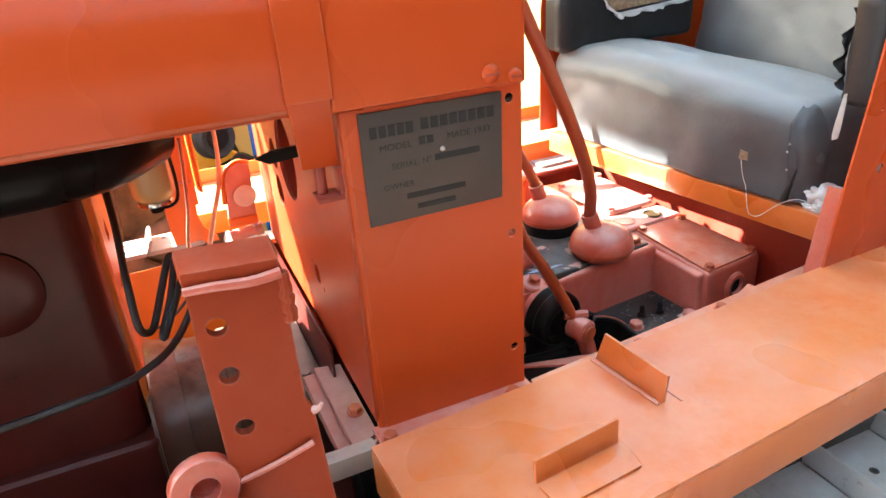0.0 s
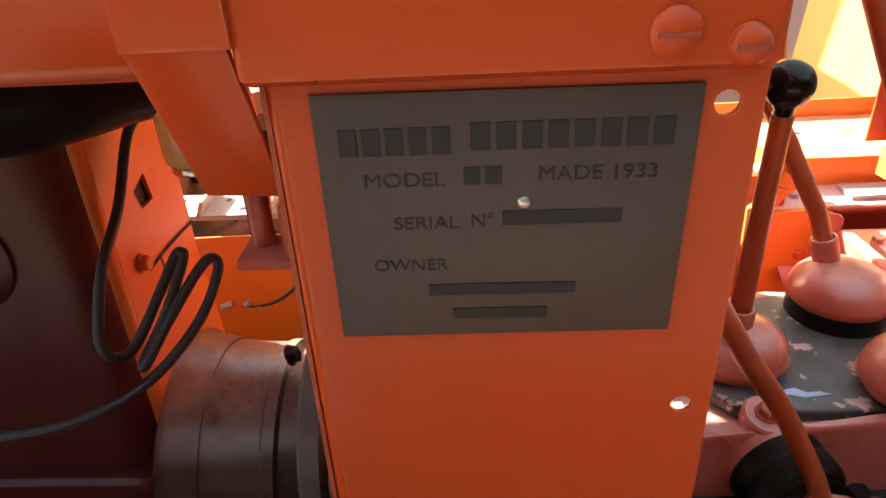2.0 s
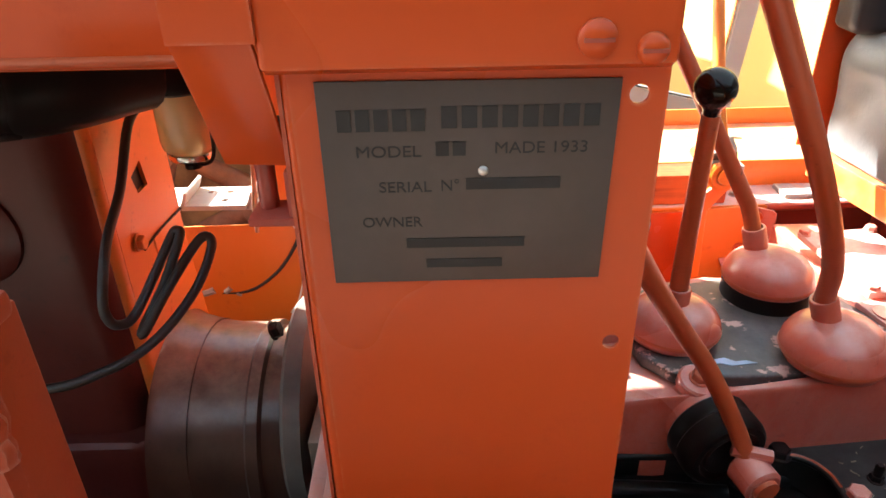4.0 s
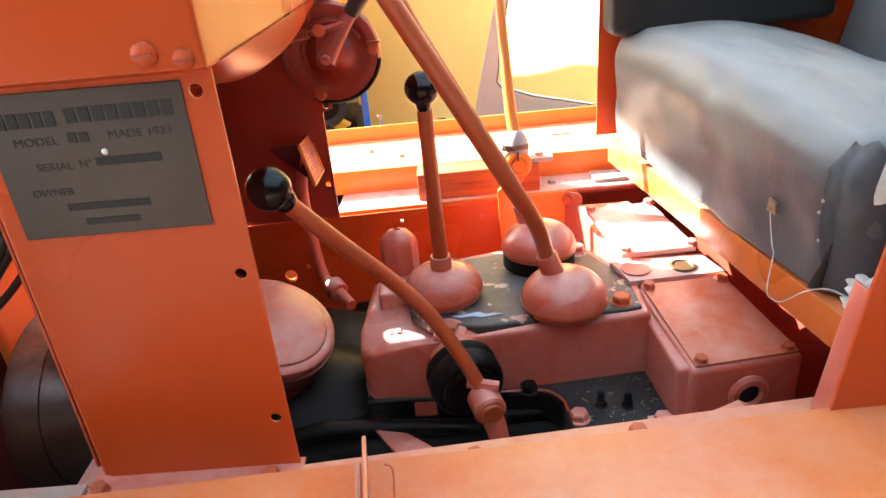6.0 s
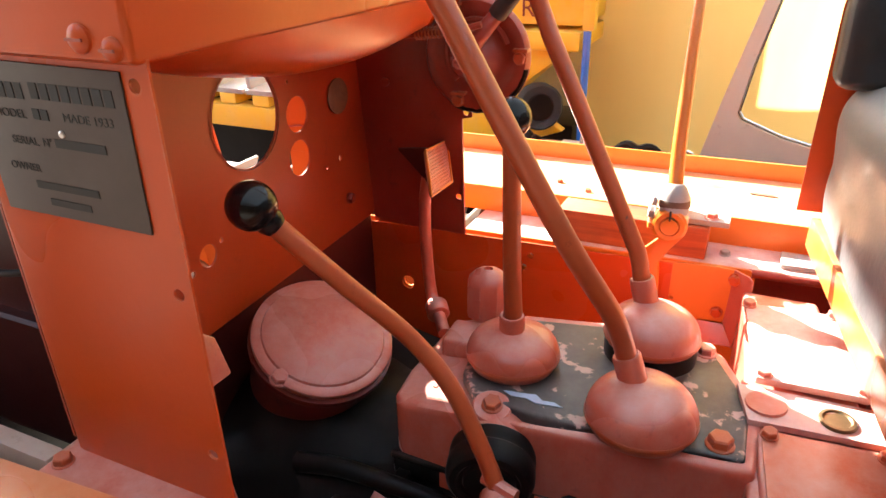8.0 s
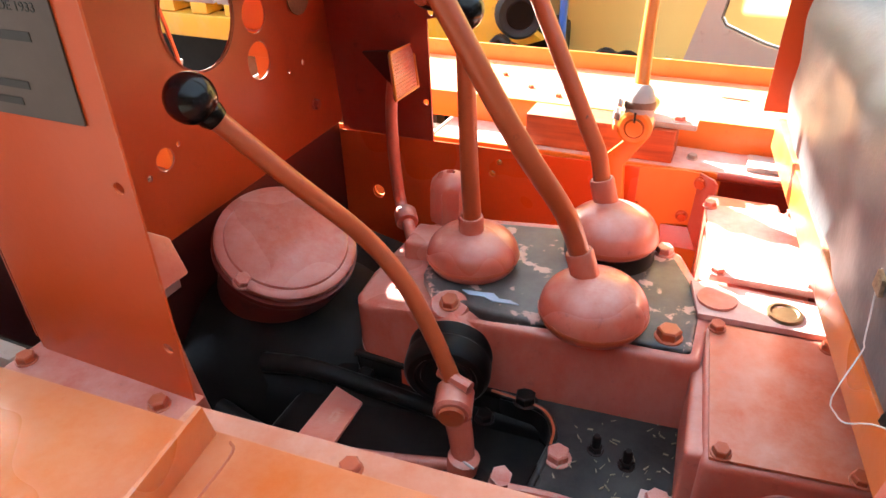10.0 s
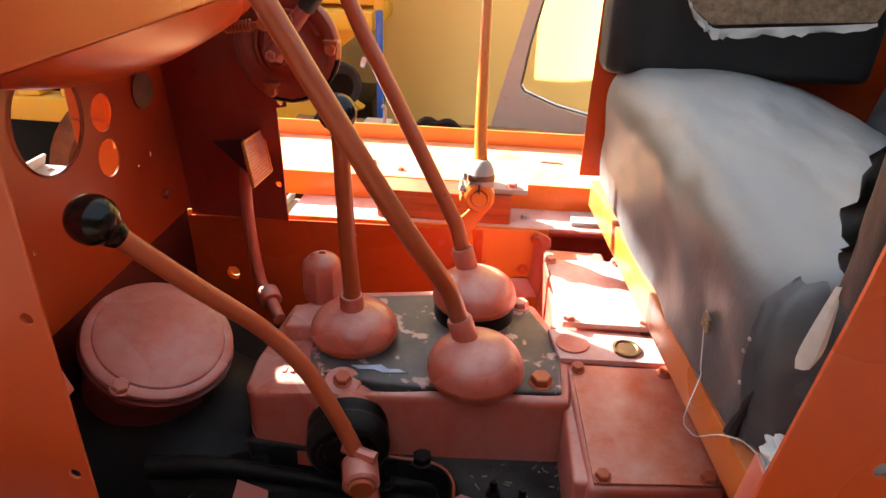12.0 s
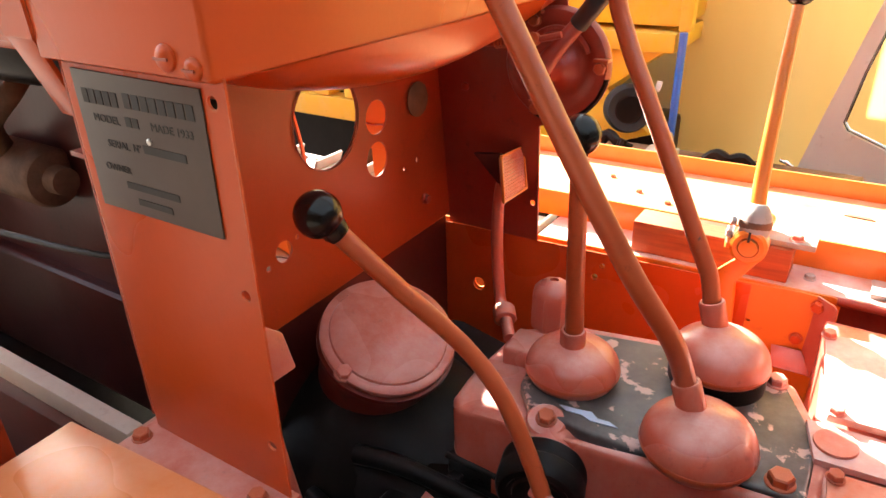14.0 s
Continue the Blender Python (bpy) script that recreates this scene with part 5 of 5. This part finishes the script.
def rag(at, r, stretch, name, label):
    bm = bmesh.new()
    bmesh.ops.create_icosphere(bm, subdivisions=4, radius=r)
    for v in bm.verts:
        k = 1 / r
        s = (abs(noise.noise(v.co * 1.3 * k)) - 0.25) * r * 1.0 + noise.noise(v.co * 3.4 * k) * r * 0.22
        d = v.co.normalized()
        v.co = Vector(at) + Vector((v.co.x * stretch[0], v.co.y * stretch[1], v.co.z * stretch[2])) + d * s
    return tagged(part(name, bm, CLOTH, smooth=50), label, "rag", "rags in the seat corner")


rag((1.180, 0.690, 0.973), 0.030, (1.0, 1.1, 0.8), "rag", "crumpled dirty white rag in the seat corner")
rag((1.158, 0.690, 0.953), 0.014, (0.8, 1.6, 0.6), "rag", "small grey rag rolled in the seat corner")
bm = cushion([(1.47, 1.425), (1.49, 0.72), (1.60, 0.72), (1.60, 1.425)], 1.09, 1.62, 0.05, 0.05, 30, 0.006, 5.0, 0.09, folds=0.004)
tagged(part("backrest_cushion", bm, GREY_VINYL), "grey vinyl backrest cushion leaning on the seat back", "cushion")
part("seat_back", block([(1.70, 0.66), (1.72, 0.66), (1.72, 1.48), (1.70, 1.48)], 0.95, 1.66, 0.004), RED, tractor, "dark red seat back sheet")

# engine bay ahead of the dash
arc = [(-0.175 + 0.05 * math.sin(a), 0.985 - 0.05 * math.cos(a)) for a in (math.pi / 2 * i / 8 for i in range(9))]
eng = part("engine_block", block([(-1.1, 0.935)] + [(x - 0.006, y) for x, y in arc] + [(-0.131, 1.183), (-1.1, 1.183)], 0.42, 1.185, 0.008, 2), OXIDE, tractor, "dark red oxide engine block")
part("engine_sump", block([(-1.1, 0.900), (-0.135, 0.905), (-0.085, 0.945), (-0.085, 1.12), (-1.1, 1.12)], 0.42, [0.735, 0.735, 0.722, 0.722, 0.735], 0.022, 3), OXIDE, eng, "dark oily lower crankcase")
part("engine_boss", lathe([(0.072, -0.004), (0.070, 0.006), (0.058, 0.012), (0.040, 0.015), (0, 0.016)], (-0.285, 0.936, 1.055), (0, -1, 0), 32), OXIDE, eng)
part("engine_rear_plate", sheet([(0.982, 0.73), (1.215, 0.73), (1.190, 0.92), (1.184, 1.183), (0.984, 1.186)], [[(1.056, 1.078), (1.066, 1.050), (1.100, 1.050), (1.092, 1.090)], [(1.075, 0.972), (1.078, 0.944), (1.083, 0.944), (1.081, 0.972)]], lambda u, v: V(-0.1225, u, v), 0.006), ENGINE, eng, "stained orange rear engine plate with a square hole")
part("plate_corner", tube([(-0.1375, 0.984, 0.735), (-0.1375, 0.983, 0.95), (-0.1375, 0.984, 1.184)], 0.0150, 12, 2), ENGINE, eng)
# Thin black slab added to paint the dark inside the hole and slot.
part("hole_dark_fill", slab([(-0.1306, 1.050, 0.935), (-0.1306, 1.106, 0.935), (-0.1306, 1.106, 1.096), (-0.1306, 1.050, 1.096)], 0.0003, 0), INK, eng)
part("plate_seam", tube([(-0.121, 1.041, 0.974), (-0.1205, 1.10, 0.976), (-0.1205, 1.188, 0.971)], 0.0022, 6, 3), GREASE, eng)
part("top_gasket", box(-0.60, -0.121, 0.99, 1.182, 1.1875, 1.196, 0.002), GREASE, eng)
bolt(eng, (-0.119, 1.024, 0.994), (1, 0, 0), 0.011, ENGINE)
bm = bmesh.new()
for i in range(15):
    y = 1.008 + 0.14 * i / 14
    tube([(-0.108 + 0.004 * math.sin(i * 2.1), y, 0.758 - 0.010 * (i % 3) * 0.5), (-0.098, y + 0.012, 0.752)], 0.009 + 0.003 * math.sin(i * 1.7), 7, 1, bm)
part("weld_bead", bm, ENGINE, eng, "lumpy weld along the tunnel joint")
part("air_manifold", tube([(-0.75, 0.80, 1.265), (-0.40, 0.80, 1.265), (-0.12, 0.83, 1.262), (-0.02, 0.93, 1.262)], 0.052, 16, 5), GREASE, tractor, "black intake pipe beneath the hood")
bowl = part("fuel_bowl", lathe([(0.012, -0.034), (0.028, -0.032), (0.034, -0.026), (0.036, -0.016), (0.036, 0.045), (0.034, 0.052)], (-0.032, 1.055, 1.148), (0, 0, 1), 30), AMBER, tractor, "amber glass fuel sediment bowl with a black cap")
part("bowl_ring", lathe([(0.014, 0), (0.029, 0.001), (0.030, 0.005), (0.029, 0.009), (0.012, 0.010)], (-0.032, 1.055, 1.106), (0, 0, 1), 24), CHROME, bowl, "worn bright ring below the glass")
part("bowl_cap", lathe([(0.034, 0), (0.040, 0.004), (0.040, 0.014), (0.032, 0.026), (0.018, 0.032), (0.012, 0.055), (0, 0.055)], (-0.032, 1.055, 1.196), (0, 0, 1), 24), GREASE, bowl)
part("bowl_bail", tube([(0.006, 1.035, 1.20), (0.008, 1.033, 1.15), (0.004, 1.035, 1.115), (-0.012, 1.045, 1.100), (-0.032, 1.055, 1.098)], 0.0030, 7, 5), GREASE, bowl)
part("bail_nut", lathe([(0.012, 0), (0.012, 0.006), (0.007, 0.010), (0, 0.010)], (-0.032, 1.055, 1.092), (0, 0, 1), 10), GREASE, bowl)
part("ignition_cable", tube([(-0.045, 1.06, 1.19), (-0.080, 1.075, 1.180), (-0.100, 1.045, 1.162), (-0.100, 0.976, 1.094), (-0.100, 0.911, 1.051), (-0.100, 0.870, 0.998), (-0.098, 0.866, 0.972), (-0.090, 0.872, 0.960), (-0.078, 0.890, 0.962), (-0.055, 0.925, 1.005), (-0.036, 0.948, 1.042), (-0.028, 0.950, 1.048), (-0.026, 0.945, 1.040), (-0.045, 0.915, 0.99), (-0.068, 0.885, 0.948), (-0.066, 0.880, 0.944), (-0.040, 0.905, 0.985), (-0.008, 0.945, 1.030), (0.006, 0.954, 1.037), (0.010, 0.948, 1.022), (-0.010, 0.915, 0.978), (-0.050, 0.865, 0.940), (-0.10, 0.825, 0.925), (-0.18, 0.79, 0.925), (-0.5, 0.74, 0.93)], 0.0062, 10, 8), RUBBER, tractor, "looped black rubber ignition cable")
part("flywheel_housing", lathe([(0.10, -0.03), (0.165, -0.03), (0.172, -0.024), (0.172, 0.0), (0.10, 0.004)], (0.098, 1.06, 0.680), (1, 0, 0), 48), CAST, tractor, "dusty grey cast iron flywheel rim")
ch = part("clutch_tunnel", lathe([(0.165, -0.110), (0.168, -0.055), (0.163, -0.02), (0.162, 0.03), (0.166, 0.034), (0.166, 0.05), (0.157, 0.054), (0.15, 0.11)], (-0.02, 1.06, 0.640), (1, 0, 0), 40), TUNNEL, tractor, "dark oily clutch tunnel with pale dusty crown")
part("tunnel_fillet", lathe([(0.17, -0.104), (0.186, -0.1015), (0.180, -0.094), (0.176, -0.080), (0.172, -0.066), (0.1695, -0.050), (0.160, -0.047)], (-0.02, 1.06, 0.640), (1, 0, 0), 44), TUNNEL, ch, "oily fillet at the engine joint")
bolt(ch, (0.045, 1.03, 0.838), (1, 0, 0.4), 0.013, GREASE)
part("fuel_pipe", tube([(0.03, 1.10, 1.20), (0.028, 1.12, 1.15), (0.018, 1.15, 1.05), (0.005, 1.17, 0.98), (0.0, 1.18, 0.93)], 0.0038, 8, 6), COPPER, tractor, "thin dusty copper fuel pipe")
wire = part("frayed_wire", tube([(-0.215, 1.388, 0.700), (-0.19, 1.388, 0.690), (-0.105, 1.388, 0.690), (-0.041, 1.388, 0.731), (0.001, 1.388, 0.786), (0.024, 1.388, 0.835), (0.030, 1.388, 0.850)], 0.0034, 7, 6), RUBBER, tractor, "frayed braided wire with taped joints")
for a, c2, r in (((-0.196, 1.387, 0.688), (-0.172, 1.387, 0.696), 0.009), ((-0.150, 1.386, 0.690), (-0.138, 1.385, 0.700), 0.006), ((-0.128, 1.386, 0.686), (-0.118, 1.386, 0.682), 0.0035)):
    part("taped_knot", tube([a, c2], r, 8, 1), STEEL, wire, "dusty taped joint")
part("bare_strand", tube([(0.030, 1.386, 0.848), (0.022, 1.386, 0.79), (0.017, 1.386, 0.737), (0.0, 1.386, 0.67), (-0.021, 1.386, 0.637)], 0.0022, 6, 6), CLOTH, wire)
part("sleeve", tube([(0.032, 1.384, 0.846), (0.050, 1.383, 0.870), (0.072, 1.380, 0.935), (0.098, 1.376, 1.01), (0.110, 1.374, 1.09), (0.112, 1.374, 1.20)], (0.0060, 0.0045), 8, 6), COPPER, wire, "pale dusty fabric sleeve")
part("loose_loop", tube([(0.034, 1.380, 0.842), (0.012, 1.380, 0.838), (0.020, 1.380, 0.858), (0.060, 1.380, 0.864), (0.110, 1.380, 0.846), (0.148, 1.378, 0.826), (0.160, 1.378, 0.845)], 0.0024, 6, 6), CLOTH, wire)
post = part("bay_post", sheet([(-0.020, 0.8635), (0.076, 0.8635), (0.074, 0.874), (0.049, 0.906), (0.041, 0.938), (0.043, 0.975), (-0.027, 0.975), (-0.025, 0.911)], [], lambda u, v: V(u, 1.424, v), 0.006), ORANGE_LIT, tractor, "orange upright post behind the engine")
part("post_box", box(-0.033, 0.049, 1.396, 1.420, 0.968, 1.240, 0.003), ORANGE_LIT, post)
part("post_flange", slab([(0.0515, 1.421, 0.994), (0.061, 1.396, 0.994), (0.061, 1.396, 1.240), (0.0515, 1.421, 1.240)], 0.004, 0.001), ORANGE_LIT, post)
part("chipped_band", tube([(-0.027, 1.394, 1.029), (0.000, 1.393, 1.025), (0.026, 1.3935, 1.029), (0.043, 1.394, 1.026)], 0.0022, 6, 3), PINK, post)
part("latch_rod", slab([(0.114, 0.806, 1.226), (0.135, 0.800, 1.216), (0.215, 0.800, 1.222), (0.215, 0.800, 1.238), (0.140, 0.800, 1.236)], 0.012, 0.003), GREASE, tractor, "pointed black latch rod beside the strap")
lamp_out = [(0.104, 0.905), (0.168, 0.903), (0.172, 1.045), (0.150, 1.052), (0.128, 1.044), (0.114, 1.022)]
bl = part("bay_bracket", sheet(lamp_out, [], lambda u, v: V(u, 1.398, v), 0.02), PINK_DUSTY, tractor, "pale bracket with an orange rolled edge in the engine bay")
part("rolled_rim", tube([(0.104, 1.388, 0.96), (0.112, 1.386, 1.022), (0.128, 1.386, 1.046), (0.150, 1.386, 1.055), (0.172, 1.386, 1.048)], 0.006, 8, 5), ORANGE_LIT, bl)
part("rolled_foot", box(0.103, 0.170, 1.372, 1.397, 0.903, 0.925, 0.004), ORANGE_LIT, bl)
part("pale_disc", lathe([(0.026, 0), (0.026, 0.004), (0, 0.006)], (0.150, 1.376, 0.975), (0, -1, 0), 24), CLOTH, bl)
part("bay_pin", lathe([(0.012, 0), (0.014, 0.003), (0.014, 0.055), (0.017, 0.057), (0.017, 0.075), (0, 0.075)], (0.102, 1.385, 0.878), (1, 0, 0.1), 18), PINK_DUSTY, tractor, "short dusty pin on the bay wall")

part("side_frame", block([(-1.2, 0.60), (0.115, 0.63), (0.115, 0.66), (-1.2, 0.63)], 0.30, 0.70, 0.005), OXIDE, tractor, "dark oily side frame")
gen = part("magneto", lathe([(0.03, -0.13), (0.058, -0.125), (0.062, -0.11), (0.062, 0.08), (0.056, 0.09), (0.030, 0.095), (0.028, 0.13), (0, 0.13)], (-0.52, 0.90, 0.98), (1, 0, 0), 28), BROWNIRON, tractor, "rusty brown magneto on the engine side")
part("magneto_cap", tube([(-0.56, 0.87, 1.03), (-0.50, 0.84, 1.10), (-0.44, 0.87, 1.16), (-0.46, 0.93, 1.20)], (0.030, 0.016), 12, 5), BROWNIRON, gen)

part("front_bulkhead", block([(-1.30, 0.64), (-1.26, 0.64), (-1.26, 1.39), (-1.30, 1.39)], 0.30, 1.35, 0.004), OXIDE, tractor, "dark radiator bulkhead")
def shoe(x, y0, y1, z, w=0.160):
    """One track shoe: plate, grouser and two bolt holes."""
    s = part("track_shoe", sheet([(0, 0), (w, 0), (w, y1 - y0), (0, y1 - y0)], [(0.08, 0.07, 0.008, 0.008), (0.08, y1 - y0 - 0.07, 0.008, 0.008), (0.04, 0.07, 0.006, 0.006)], lambda u, v: V(x + u, y0 + v, z), 0.010), STEEL, tractor, "dusty grey steel track shoe")
    part("grouser", slab([(x + 0.004, y0, z), (x + 0.004, y1, z), (x + 0.018, y1, z + 0.036), (x + 0.018, y0, z + 0.036)], 0.008, 0.002), STEEL, s)


for i in range(3):
    shoe(-0.348 + 0.131 * i, 1.415, 1.512, 0.862, 0.128)
for i in range(14):
    shoe(-0.30 + 0.165 * i, 0.06, 0.40, 0.665)
for i in range(12):
    shoe(0.11 + 0.165 * i, 1.50, 1.80, 0.70)
for y0, y1, z in ((0.12, 0.34, 0.655), (1.52, 1.72, 0.69)):
    tr = part("track_frame", block([(-0.9, y0), (2.3, y0), (2.3, y1), (-0.9, y1)], 0.0, z - 0.03, 0.03, 3), OXIDE, tractor, "dark track frame")
part("belly_pan", block([(-1.3, 0.36), (1.9, 0.36), (1.9, 1.50), (-1.3, 1.50)], 0.28, 0.30, 0.004), GREASE, tractor, "black oily belly pan")

# ---- things behind the tractor ----
bm = bmesh.new()
rows = []
for i in range(61):
    x = 0.285 + 2.6 * i / 60
    rows.append([bm.verts.new((x, 2.92 + 0.018 * math.sin(x * 5.0) + 0.010 * noise.noise((x * 4, z, 0.3)), z)) for z in (2.3 * k / 16 for k in range(17))])
for r, s in zip(rows, rows[1:]):
    for k in range(16):
        bm.faces.new((r[k], r[k + 1], s[k + 1], s[k]))
tagged(part("yellow_curtain", bm, SHEET, smooth=80), "translucent yellow sheet glowing with sunlight behind the tractor", "curtain")
tagged(part("blue_pole", lathe([(0.0135, 0), (0.0135, 1.0745)], (0.350, 2.598, 0.0), (0.003, 0, 1), 18), BLUE), "upright blue painted steel pole beside the yellow machine", "pole")

door = thing("vehicle_door", "grey painted vehicle door frame standing behind the tractor", "door")
outer = [(0.70, 0.0), (0.70, 0.60), (0.765, 0.685), (0.81, 0.88), (0.90, 1.24), (0.93, 1.40), (1.40, 1.40), (1.36, 1.0), (1.33, 0.70), (1.34, 0.0)]
win = [(0.862, 0.845), (0.878, 0.822), (1.0, 0.775), (1.255, 0.715), (1.278, 0.79), (1.305, 1.10), (1.335, 1.35), (0.965, 1.35), (0.93, 1.20), (0.885, 1.0)]
part("door_shell", sheet(outer, [win], lambda u, v: V(u, 2.60, v), 0.03), GREYPAINT, door)
part("window_rubber", tube([(u, 2.597, v) for u, v in win + win[:1]], 0.007, 6, 1), RUBBER, door)

mach = thing("yellow_machine", "yellow site machine with an engine box and hopper", "machine")
part("engine_box", box(-0.75, 0.335, 2.62, 3.25, 1.085, 1.75, 0.02), YELLOW, mach)
part("corner_post", box(0.330, 0.372, 2.61, 2.66, 1.075, 1.75, 0.006), YELLOW, mach)
part("ledge", box(-0.75, 0.334, 2.58, 3.25, 1.005, 1.072, 0.014), YELLOW, mach)
part("hopper", slab([(0.292, 2.63, 1.004), (-0.6, 2.63, 1.004), (-0.6, 2.63, 0.70), (-0.05, 2.63, 0.72), (0.103, 2.63, 0.862), (0.20, 2.63, 0.935)], 0.40, 0.006), YELLOW, mach)
part("chassis_plate", slab([(0.085, 2.60, 0.86), (-0.6, 2.60, 0.86), (-0.6, 2.60, 0.40), (0.285, 2.60, 0.72), (0.24, 2.60, 0.748)], 0.05, 0.006), YELLOW, mach)
wh = part("wheel", lathe([(0.0, -0.03), (0.05, -0.03), (0.075, -0.035), (0.084, -0.02), (0.084, 0.02), (0.075, 0.035), (0.05, 0.028), (0, 0.028)], (0.200, 2.575, 0.812), (0.55, -1, 0.1), 36), TYRE, mach, "black rubber tyre")
part("rim", lathe([(0.050, 0.029), (0.046, 0.034), (0.015, 0.030), (0, 0.030)], (0.200, 2.575, 0.812), (0.55, -1, 0.1), 28), GREASE, wh)
part("stand", box(-0.5, 0.30, 2.70, 3.0, 0.0, 0.72, 0.02), GREASE, mach)
part("tag", slab([(0.275, 2.60, 0.875), (0.295, 2.60, 0.875), (0.305, 2.60, 0.91), (0.285, 2.60, 0.912)], 0.002, 0), CLOTH, mach, "white tag")
letters("R", 0.085, (0.135, 2.612, 1.115), mach, MAROON, name="letter")

other = thing("parked_crawler", "parked yellow crawler with a dusty track", "crawler")
part("frame_beam", box(-2.6, -0.5, 2.35, 2.45, 0.675, 0.765, 0.01), YELLOW, other)
part("body", box(-2.6, -0.9, 2.75, 3.4, 0.35, 1.1, 0.03), BROWNIRON, other)
part("track_base", box(-2.6, -0.5, 2.46, 2.75, 0.0, 0.80, 0.04), GREASE, other)
for i in range(13):
    part("track_pad", box(-2.57 + 0.165 * i, -2.49 + 0.165 * i, 2.36, 2.46, 0.768, 0.81, 0.004), YELLOW, other)
for i in range(13):
    sh = part("track_shoe", slab([(-2.6 + 0.165 * i, 2.36, 0.83), (-2.45 + 0.165 * i, 2.36, 0.83), (-2.45 + 0.165 * i, 2.76, 0.87), (-2.6 + 0.165 * i, 2.76, 0.87)], 0.02, 0.003), STEEL, other)
    part("grouser", box(-2.6 + 0.165 * i, -2.58 + 0.165 * i, 2.37, 2.76, 0.832, 0.905, 0.003), STEEL, sh)

bench = thing("low_bench", "low weathered timber bench behind the fender", "bench")
part("bench_top", box(0.12, 0.95, 2.05, 2.35, 0.735, 0.765, 0.004), BROWNIRON, bench)
for x in (0.17, 0.90):
    part("leg", box(x - 0.03, x + 0.03, 2.10, 2.30, 0.0, 0.735, 0.004), BROWNIRON, bench)
scrap = tube([(0.555, 2.2, 0.790), (0.585, 2.2, 0.815), (0.62, 2.19, 0.806), (0.655, 2.2, 0.812), (0.69, 2.2, 0.785)], 0.017, 8, 4)
tube([(0.60, 2.21, 0.775), (0.61, 2.2, 0.80)], 0.012, 8, 1, scrap)
tube([(0.665, 2.21, 0.775), (0.66, 2.2, 0.80)], 0.012, 8, 1, scrap)
tagged(part("tool_clamp", scrap, GREASE), "small black greasy clamp lying on the bench", "tool")

bm = tube([(0.22, 2.24, 0.780), (0.25, 2.25, 0.812), (0.29, 2.23, 0.795), (0.33, 2.24, 0.782)], (0.020, 0.012), 8, 4)
tube([(0.30, 2.2, 0.778), (0.31, 2.21, 0.815)], 0.014, 8, 1, bm)
tagged(part("scrap_casting", bm, GREASE), "black greasy scrap casting lying on the bench", "scrap")
bm = box(0.37, 0.46, 2.18, 2.30, 0.7655, 0.785, 0.004)
tube([(0.44, 2.24, 0.785), (0.445, 2.24, 0.835), (0.435, 2.235, 0.845)], 0.006, 8, 3, bm)
tagged(part("steel_fitting", bm, STEEL), "dusty steel fitting with a bent rod on the bench", "fitting")
part("door_handle", tube([(0.715, 2.59, 0.702), (0.735, 2.575, 0.700), (0.760, 2.575, 0.682), (0.790, 2.585, 0.664)], 0.008, 10, 5), CHROME, door, "worn chrome door handle")
part("window_frame", tube([(1.09 + (u - 1.09) * 0.975, 2.588, 1.03 + (v - 1.03) * 0.975) for u, v in win + win[:1]], 0.0045, 6, 1), CHROME, door, "worn bright inner window frame")
part("window_trim", tube([(u, 2.590, v - 0.012) for u, v in win[1:4]], 0.0035, 6, 1), MAROON, door, "red-brown strip under the window")

rw = thing("spoked_wheel", "rusty brown spoked iron wheel standing behind the tractor", "wheel")
wc = V(-0.21, 2.02, 0.62)
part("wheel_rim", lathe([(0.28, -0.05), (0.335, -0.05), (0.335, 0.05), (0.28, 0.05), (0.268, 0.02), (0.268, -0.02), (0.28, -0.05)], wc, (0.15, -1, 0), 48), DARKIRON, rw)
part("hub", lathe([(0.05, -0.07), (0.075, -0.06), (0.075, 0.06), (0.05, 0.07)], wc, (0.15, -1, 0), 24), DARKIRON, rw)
for i in range(6):
    a = math.pi * (i / 3 + 0.13)
    d = V(math.cos(a), 0.15 * math.cos(a), math.sin(a)).normalized()
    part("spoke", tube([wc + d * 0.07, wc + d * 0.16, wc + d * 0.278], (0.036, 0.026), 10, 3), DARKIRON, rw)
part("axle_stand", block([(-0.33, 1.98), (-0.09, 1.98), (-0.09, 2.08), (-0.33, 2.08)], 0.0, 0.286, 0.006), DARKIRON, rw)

# Unseen block and pole, added to throw shadows onto the yellow sheet.
van = thing("shadow_caster", "unseen block and pole added to cast shadows on the yellow sheet", "van")
part("shadow_block", block([(-1.3, 3.4), (0.40, 3.4), (0.62, 3.55), (0.62, 4.3), (-1.3, 4.3)], 0.0, 1.42, 0.30, 8), GREYPAINT, van)
part("shadow_pole", lathe([(0.05, 0), (0.03, 2.1)], (0.50, 3.45, 0.0), (0.14, 0, 1), seg=12), GREYPAINT, van)

# unseen lean-to shed added to shape the light: roof overhead, walls behind the camera
# Walls kept dark so little light comes back from the camera side.
tagged(part("wall_south", box(-6, 8, -4.2, -4.05, 0, 3.4, 0), BOARDS), "unseen dark timber wall added to cut fill light", "wall", kind="structure")
tagged(part("wall_east", box(7.0, 7.15, -4.05, 7, 0, 3.4, 0), BOARDS), "unseen dark timber wall added to cut fill light", "wall", kind="structure")
# Unseen roof: its edge is set to keep sun off the seat cushion.
tagged(part("ceiling", box(-1.975, 7.0, -1.8, 3.9, 3.0, 3.01, 0), ROOFSHEET), "unseen translucent white roof, placed to shade the seat and soften light", "roof", kind="structure")
# Unseen boards, added to block overhead light near the camera.
tagged(part("ceiling_boards", box(-6.0, 7.0, -4.05, -1.8, 3.0, 3.06, 0), BOARDS), "unseen dark ceiling added to cut light from the camera side", "ceiling", kind="structure")
